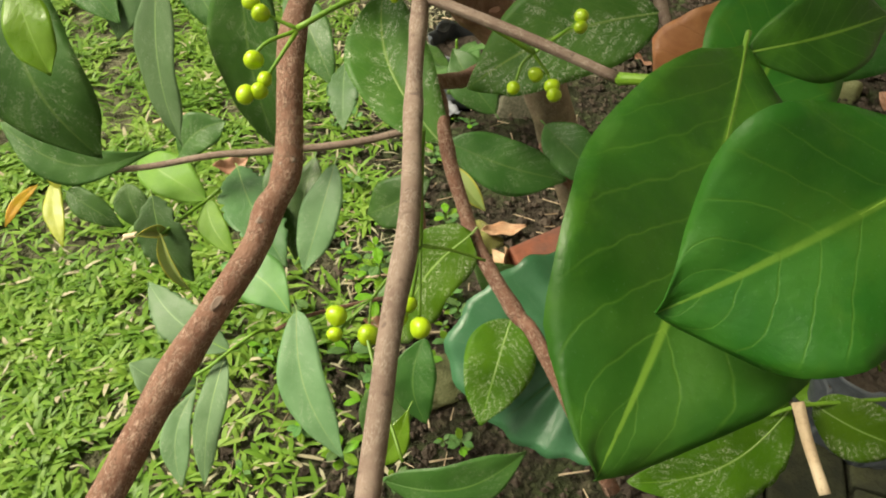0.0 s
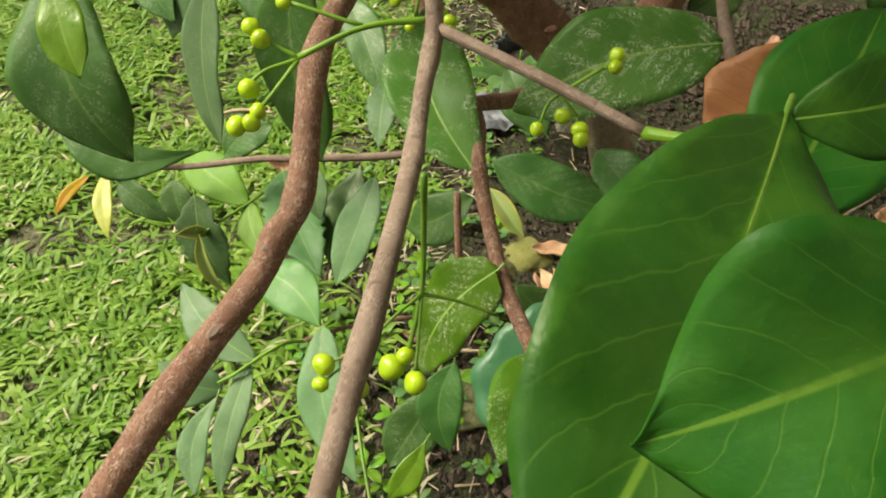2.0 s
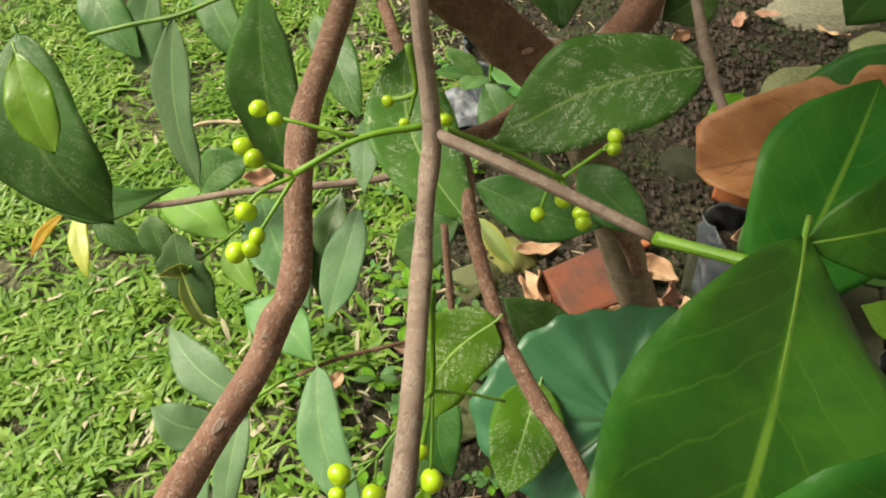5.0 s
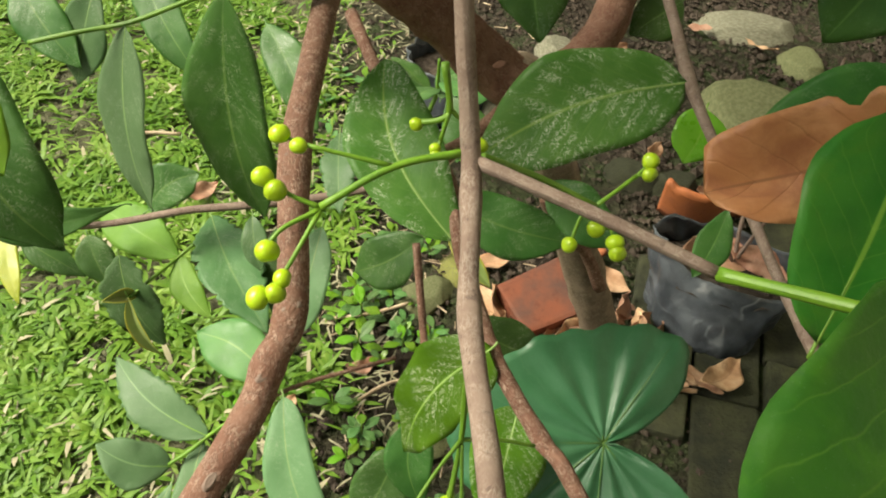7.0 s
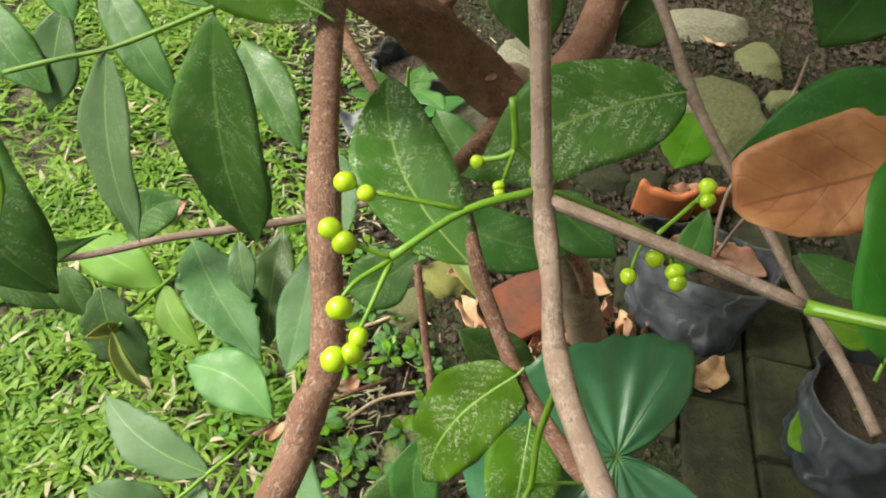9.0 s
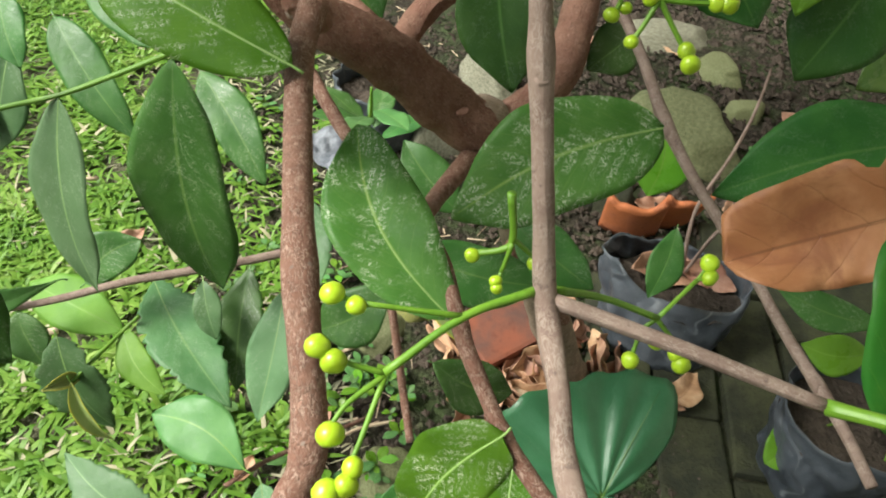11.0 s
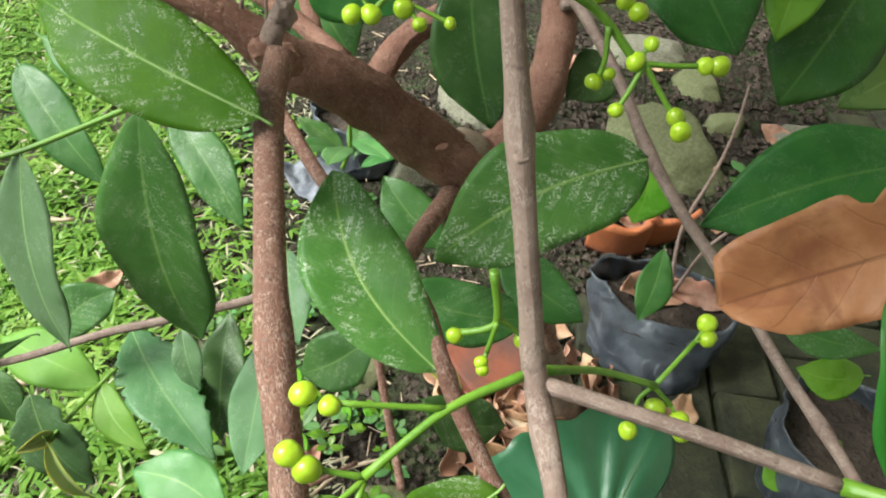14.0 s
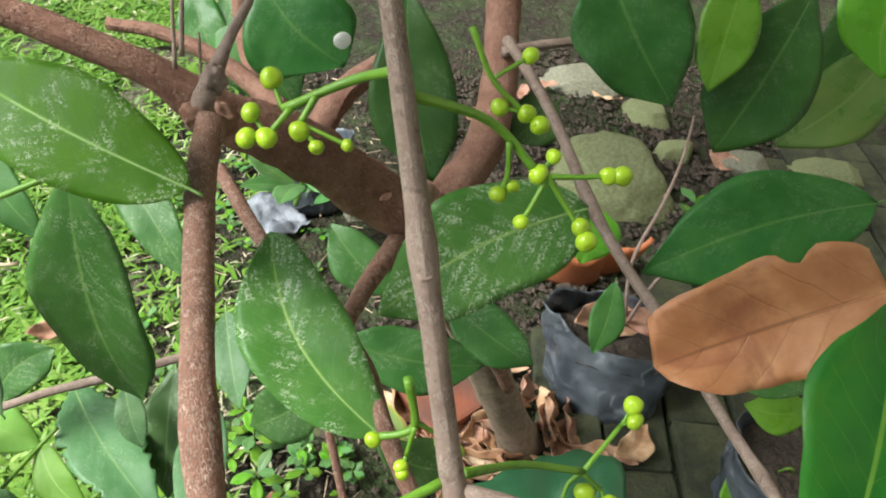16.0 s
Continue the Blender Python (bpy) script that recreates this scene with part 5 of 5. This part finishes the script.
seedling_b = tagged(empty("seedling", (0.512, 0.480, 0.09)), "small light green seedling in the grey bag", "seedling")
stem("stalk", [(0.512, 0.480, 0.085, 0.0018), (0.500, 0.482, 0.100, 0.0015), (0.4887, 0.4920, 0.0742, 0.0010)], STALK, seedling_b)
leaf("bright", (0.4887, 0.4920, 0.0742), (0.4250, 0.4694, 0.0521), (-0.10, -0.54, 0.84), 0.0593, 0.42, 0.0000, parent=seedling_b, label="light green heart-shaped leaf", blunt=0.45)

bag_plant = tagged(empty("bag_plant", (0.03, 1.09, 0.08)), "small glossy plant in the bag by the lawn", "bag plant")
for i, (a, up, long, kind) in enumerate(((0.2, 0.5, 0.10, "mid"), (1.2, 0.7, 0.09, "dark"), (2.4, 0.6, 0.10, "dark"), (3.3, 0.4, 0.09, "mid"), (4.3, 0.5, 0.10, "pale_green"), (5.1, 0.45, 0.11, "pale_green"), (5.7, 0.8, 0.10, "dark"))):
    b0 = Vector((0.04, 1.05, 0.10 + 0.012 * i))
    d = Vector((math.cos(a), math.sin(a), 0))
    leaf(kind, b0 + d * 0.015, b0 + d * long + Vector((0, 0, 0.05 * up)), Vector((0, 0, 1)) - d * up * 0.4, 0.042, 0.5, 0.0, parent=bag_plant, label="glossy green leaf")
stem("stalk", [(0.03, 1.11, 0.06, 0.004), (0.04, 1.075, 0.12, 0.0035), (0.04, 1.05, 0.19, 0.002)], STALK, bag_plant)

# ---- whitish plastic sheet by the far bag ----
def film_scrap(at, size, turn, seed):
    v, f, k = [], [], 22
    for j in range(k + 1):
        for i in range(k + 1):
            x, y = (i / k - 0.5) * size[0], (j / k - 0.5) * size[1]
            z = 0.030 * abs(noise.noise(Vector((x * 14, y * 14, seed)))) + 0.012 * abs(noise.noise(Vector((x * 45, y * 45, seed)))) + 0.35 * max(0, y) * (1 - i / k)
            v.append((x, y, z))
    for j in range(k):
        for i in range(k):
            a = j * (k + 1) + i
            f.append((a, a + 1, a + k + 2, a + k + 1))
    ob = new("plastic_scrap", mesh_of("plastic_scrap", v, f, WHITE_FILM))
    sol = ob.modifiers.new("film", "SOLIDIFY")
    sol.thickness = 0.0008
    ob.matrix_basis = Matrix.LocRotScale(at, Euler((0, 0, turn)), (1, 1, 1))
    return tagged(ob, "crumpled whitish plastic scrap on the ground", "plastic scrap")


film_scrap((-0.010, 1.140, 0.010), (0.085, 0.11), 0.5, 3.0)


# ---- weeds and crumbs on the bare strip ----
def weed(at, size, seed):
    rnd = random.Random(seed)
    ob = tagged(empty("weed", at), "tiny pale green weed in the bare soil", "weed", "weeds")
    for i in range(rnd.randint(5, 8)):
        a = i * 2.4 + rnd.uniform(-0.3, 0.3)
        d = Vector((math.cos(a), math.sin(a), 0))
        b0 = Vector(at) + Vector((0, 0, size * (0.2 + 0.1 * i)))
        leaf("pale_green" if rnd.random() < 0.6 else "bright", b0 + d * size * 0.1, b0 + d * size * rnd.uniform(0.6, 1.0) + Vector((0, 0, size * rnd.uniform(-0.1, 0.35))), Vector((0, 0, 1)) - d * 0.3, size * 0.42, 0.55, 0.0, parent=ob, rib=False)
    vv, ff, uu = tube([(at[0], at[1], at[2] - 0.004, size * 0.03), (at[0], at[1], at[2] + size * 0.5, size * 0.03), (at[0], at[1], at[2] + size * 1.0, size * 0.02)], 2, 6)
    attach("stalk", mesh_of("stalk", vv, ff, STALK, uu), ob)


rnd = random.Random(5)
for i in range(95):
    y = rnd.uniform(0.38, 1.35)
    x = lawn_edge(y) + rnd.uniform(-0.09, 0.17)
    weed((x, y, 0.002), rnd.uniform(0.012, 0.030), 300 + i)
for x, y, s in ((-0.062, 0.696, 0.036), (-0.063, 0.648, 0.034), (-0.088, 0.556, 0.030), (0.150, 0.630, 0.022), (0.70, 1.02, 0.05), (0.98, 0.98, 0.045)):
    weed((x, y, 0.002), s, int(x * 999))


def crumbs():
    """Loose earth crumbs and straw bits on the bare ground."""
    rnd = random.Random(21)
    v, f = [], []
    for _ in range(5200):
        y = rnd.uniform(0.25, 1.7)
        x = lawn_edge(y) - 0.12 + rnd.random() * 0.62
        r = rnd.uniform(0.0015, 0.0065) * (1 if rnd.random() < 0.9 else 1.8)
        o = len(v)
        for d in ((1, 0, 0), (-1, 0, 0), (0, 1, 0), (0, -1, 0), (0, 0, 1), (0, 0, -1)):
            v.append((x + d[0] * r * rnd.uniform(0.6, 1.3), y + d[1] * r * rnd.uniform(0.6, 1.3), 0.001 + d[2] * r * rnd.uniform(0.5, 0.9)))
        for a in (0, 1):
            for b in (2, 3):
                for c in (4, 5):
                    f.append((o + a, o + b, o + c))
    for _ in range(3600):
        x, y = rnd.uniform(0.36, 1.15), rnd.uniform(0.84, 1.75)
        r = rnd.uniform(0.003, 0.010) * (1 if rnd.random() < 0.92 else 1.8)
        o = len(v)
        for d in ((1, 0, 0), (-1, 0, 0), (0, 1, 0), (0, -1, 0), (0, 0, 1), (0, 0, -1)):
            v.append((x + d[0] * r * rnd.uniform(0.6, 1.3), y + d[1] * r * rnd.uniform(0.6, 1.3), 0.001 + d[2] * r * rnd.uniform(0.5, 0.9)))
        for a in (0, 1):
            for b in (2, 3):
                for c in (4, 5):
                    f.append((o + a, o + b, o + c))
    ob = new("soil_crumbs", mesh_of("soil_crumbs", v, f, SOIL, None, False))
    tagged(ob, "loose brown crumbs of earth", "soil crumbs", kind="stuff")
    v, f = [], []
    for _ in range(320):
        y = rnd.uniform(0.25, 1.7)
        x = lawn_edge(y) - 0.15 + rnd.random() * 0.5
        a, long, w = rnd.uniform(0, 6.28), rnd.uniform(0.008, 0.035), rnd.uniform(0.0006, 0.0016)
        d, s = Vector((math.cos(a), math.sin(a), rnd.uniform(-0.1, 0.2))), Vector((-math.sin(a), math.cos(a), 0))
        p = Vector((x, y, 0.005))
        o = len(v)
        v += [p - s * w, p + s * w, p + d * long + s * w * 0.6, p + d * long - s * w * 0.6, p + Vector((0, 0, w)), p + d * long + Vector((0, 0, w))]
        f += [(o, o + 4, o + 5, o + 3), (o + 4, o + 1, o + 2, o + 5)]
    ob = new("straw_bits", mesh_of("straw_bits", v, f, STRAW, None, False))
    tagged(ob, "dry straw bits scattered on the soil", "straw", kind="stuff")


crumbs()

# ---- unseen upper leaves of the shrub, added to shade what lies below ----
def shade_crown():
    rnd, made = random.Random(77), []
    # unseen branches that carry the added leaves
    for k, (x, y) in enumerate(((0.10, 0.60), (0.35, 0.75), (0.60, 0.60), (0.50, 0.95), (0.75, 0.85))):
        stem("branch", [(0.1618, 0.6013, 0.60, 0.012), (0.3 * x + 0.11, 0.3 * y + 0.42, 0.85, 0.009), (x, y, 1.15, 0.005), (x + 0.06, y - 0.05, 1.35, 0.003)], BARK, shrub, seed=k)
    for i in range(900):
        if i % 7 > 4:
            p = Vector((rnd.uniform(0.55, 1.95), rnd.uniform(0.2, 2.4), rnd.uniform(1.05, 1.6)))
        elif i % 5 < 3:
            p = Vector((rnd.uniform(-0.38, 1.10), rnd.uniform(0.24, 1.30), rnd.uniform(1.00, 1.34)))
        else:
            p = Vector((rnd.uniform(-0.32, 1.05), rnd.uniform(-0.50, 0.16), rnd.uniform(1.00, 1.32)))
        a = rnd.uniform(0, 6.28)
        d = Vector((math.cos(a), math.sin(a), rnd.uniform(-0.7, 0.0))).normalized()
        made.append(leaf("dark" if rnd.random() < 0.6 else "mid", p, p + d * rnd.uniform(0.09, 0.12), Vector((rnd.uniform(-0.4, 0.4), rnd.uniform(-0.4, 0.4), 1)), rnd.uniform(0.04, 0.055), parent=None, rib=False, coarse=True))
    # denser unseen clumps, each set where its shade falls on chosen leaves
    for (x0, x1), (y0, y1), (z0, z1), count in (((-0.33, -0.17), (0.28, 0.52), (0.88, 1.00), 22), ((-0.13, 0.09), (0.00, 0.32), (0.90, 1.04), 30), ((-0.50, 0.15), (0.80, 1.55), (1.02, 1.30), 120), ((-0.26, 0.16), (0.34, 1.15), (1.02, 1.24), 110)):
        for i in range(count):
            p = Vector((rnd.uniform(x0, x1), rnd.uniform(y0, y1), rnd.uniform(z0, z1)))
            a = rnd.uniform(0, 6.28)
            d = Vector((math.cos(a), math.sin(a), rnd.uniform(-0.2, 0.3))).normalized()
            made.append(leaf("dark", p, p + d * rnd.uniform(0.09, 0.12), Vector((-0.6 + rnd.uniform(-0.4, 0.4), rnd.uniform(-0.4, 0.4), 0.8)), rnd.uniform(0.045, 0.06), parent=None, rib=False, coarse=True))
    # join them into one mass of foliage, one mesh a kind of leaf
    for mat in (LEAF["dark"], LEAF["mid"]):
        v, f, uv = [], [], []
        for ob in made:
            me = ob.data
            if me.materials[0] != mat:
                continue
            o, n = len(v), len(me.vertices)
            here = np.zeros((n, 2), dtype=np.float32)
            for k in me.loops:
                here[k.vertex_index] = me.uv_layers[0].data[k.index].uv
            v += [q.co.copy() for q in me.vertices]
            uv += here.tolist()
            f += [tuple(a + o for a in q.vertices) for q in me.polygons]
        tagged(attach("upper_foliage", mesh_of("upper_foliage", v, f, mat, uv), shrub), "unseen green leaves added overhead to cast shade", kind="stuff")
    for ob in made:
        me = ob.data
        bpy.data.objects.remove(ob)
        bpy.data.meshes.remove(me)


shade_crown()

# ---- plain walls outside the view, added to keep sky light off the right side ----
for name, (x0, x1), (y0, y1), high in (("wall_1", (1.75, 1.93), (-1.78, 2.48), 3.2), ("wall_2", (0.55, 1.75), (2.30, 2.48), 3.2), ("wall_3", (0.30, 1.75), (-1.78, -1.60), 3.2)):
    v = [(x, y, z) for x in (x0, x1) for y in (y0, y1) for z in (-0.1, high)]
    f = [(0, 1, 3, 2), (4, 6, 7, 5), (0, 4, 5, 1), (2, 3, 7, 6), (1, 5, 7, 3), (0, 2, 6, 4)]
    tagged(new(name, mesh_of(name, v, f, PLASTER, None, False)), "plain unseen wall added to block sky light", "wall", kind="structure")


# ---- scars on the limb and the branch ----
def scar(at, out, size, turn, mat, label):
    """A torn, slightly raised patch of bark with a lip."""
    n = Vector(out).normalized()
    m = n.to_track_quat("Z", "Y").to_matrix().to_4x4() @ Matrix.Rotation(turn, 4, "Z")
    v, f, k = [], [], 18
    for j in range(6):
        for i in range(k):
            a, r = 2 * math.pi * i / k, j / 5
            z = (0.22 * (1 - r) + 0.35 * math.exp(-((r - 0.7) / 0.2) ** 2) - 0.25 * r) * size[2]
            w = 1 + 0.22 * noise.noise(Vector((math.cos(a), math.sin(a), at[0] * 50)))
            v.append(Vector(at) + m.to_3x3() @ Vector((size[0] * r * w * math.cos(a), size[1] * r * w * math.sin(a), z)))
    for j in range(5):
        for i in range(k):
            f.append((j * k + i, j * k + (i + 1) % k, (j + 1) * k + (i + 1) % k, (j + 1) * k + i))
    attach("scar", mesh_of("scar", v, f, mat), shrub, label)


scar((0.0640, 0.5427, 0.4701), (0.0, -0.70, 0.70), (0.0055, 0.0030, 0.0020), 0.25, LIMB, "torn bark scar")
for at, out, size, turn in (
        ((-0.0506, 0.3352, 0.5786), (0.15, -0.85, 0.51), (0.0046, 0.0020, 0.0018), 0.1),
        ((-0.0511, 0.2763, 0.5764), (0.17, -0.79, 0.59), (0.0046, 0.0020, 0.0018), 0.0),
        ((-0.0508, 0.2511, 0.5535), (0.17, -0.73, 0.66), (0.0046, 0.0020, 0.0018), 0.2),
        ((-0.0506, 0.2303, 0.5349), (0.17, -0.67, 0.72), (0.0046, 0.0020, 0.0018), 0.3),
        ((-0.0603, 0.2099, 0.5176), (0.20, -0.60, 0.77), (0.0046, 0.0020, 0.0018), 0.5),
        ((-0.0792, 0.1772, 0.4935), (0.25, -0.50, 0.83), (0.0046, 0.0020, 0.0018), 0.6),
        ((0.0078, 0.2174, 0.6864), (0.0, -0.65, 0.75), (0.0020, 0.0016, 0.0012), 0.0),
        ((0.0122, 0.1568, 0.6088), (0.0, -0.65, 0.75), (0.0020, 0.0016, 0.0012), 0.0),
        ((0.0138, 0.0929, 0.6158), (0.0, -0.65, 0.75), (0.0020, 0.0016, 0.0012), 0.0),
        ((0.2015, 0.2760, 0.4712), (0.0, -0.65, 0.75), (0.0030, 0.0021, 0.0016), 0.6)):
    scar(at, out, size, turn, TWIG, "pale node scar")

rnd = random.Random(64)
for i in range(26):
    x, y = rnd.uniform(0.10, 0.33), rnd.uniform(0.56, 0.66)
    litter_leaf((x, y, rnd.uniform(0.014, 0.030)), rnd.uniform(0.055, 0.095), rnd.uniform(0.026, 0.042), rnd.uniform(0.3, 2.8), rnd.uniform(0.6, 1.2), 190 + i, curl=rnd.uniform(0.4, 0.9))
rnd = random.Random(65)
for i in range(9):
    x, y = rnd.uniform(0.42, 1.00), rnd.uniform(0.90, 1.55)
    litter_leaf((x, y, rnd.uniform(0.010, 0.020)), rnd.uniform(0.045, 0.085), rnd.uniform(0.02, 0.036), rnd.uniform(0, 6.28), rnd.uniform(-0.6, 0.8), 230 + i, curl=rnd.uniform(0.2, 0.7))
rnd = random.Random(63)
for i in range(20):
    x, y = rnd.uniform(0.09, 0.36), rnd.uniform(0.56, 0.80)
    litter_leaf((x, y, rnd.uniform(0.012, 0.028)), rnd.uniform(0.04, 0.075), rnd.uniform(0.02, 0.034), rnd.uniform(0, 6.28), rnd.uniform(-0.7, 0.9), 160 + i, curl=rnd.uniform(0.2, 0.7))


def burl(at, size, seed):
    """A gnarled swelling where a branch leaves the limb."""
    bm = bmesh.new()
    bmesh.ops.create_icosphere(bm, subdivisions=4, radius=1.0)
    for q in bm.verts:
        d = q.co.normalized()
        r = 1 + 0.25 * noise.noise(d * 2 + Vector((seed, 0, 0))) + 0.16 * noise.noise(d * 5 + Vector((0, seed, 0)))
        q.co = Vector(at) + Vector((d.x * size[0], d.y * size[1], d.z * size[2])) * r
    for q in bm.faces:
        q.smooth = True
    part("burl", bm, TWIG if seed == 2 else LIMB, shrub, "gnarled knot in the bark")


burl((-0.0483, 0.4605, 0.5912), (0.0085, 0.007, 0.0090), 1)
burl((-0.0380, 0.4587, 0.6115), (0.0058, 0.005, 0.0075), 2)
burl((-0.0415, 0.4987, 0.5656), (0.0110, 0.010, 0.0100), 3)
bm = bmesh.new()
bmesh.ops.create_uvsphere(bm, u_segments=16, v_segments=8, radius=1.0)
for q in bm.verts:
    q.co = Vector((0.0361, 0.5451, 0.5885)) + Vector((q.co.x * 0.0055, q.co.y * 0.0012, q.co.z * 0.0055)) * (1 + 0.15 * noise.noise(q.co * 2))
part("cocoon", bm, WEB, shrub, "small white silk cocoon")
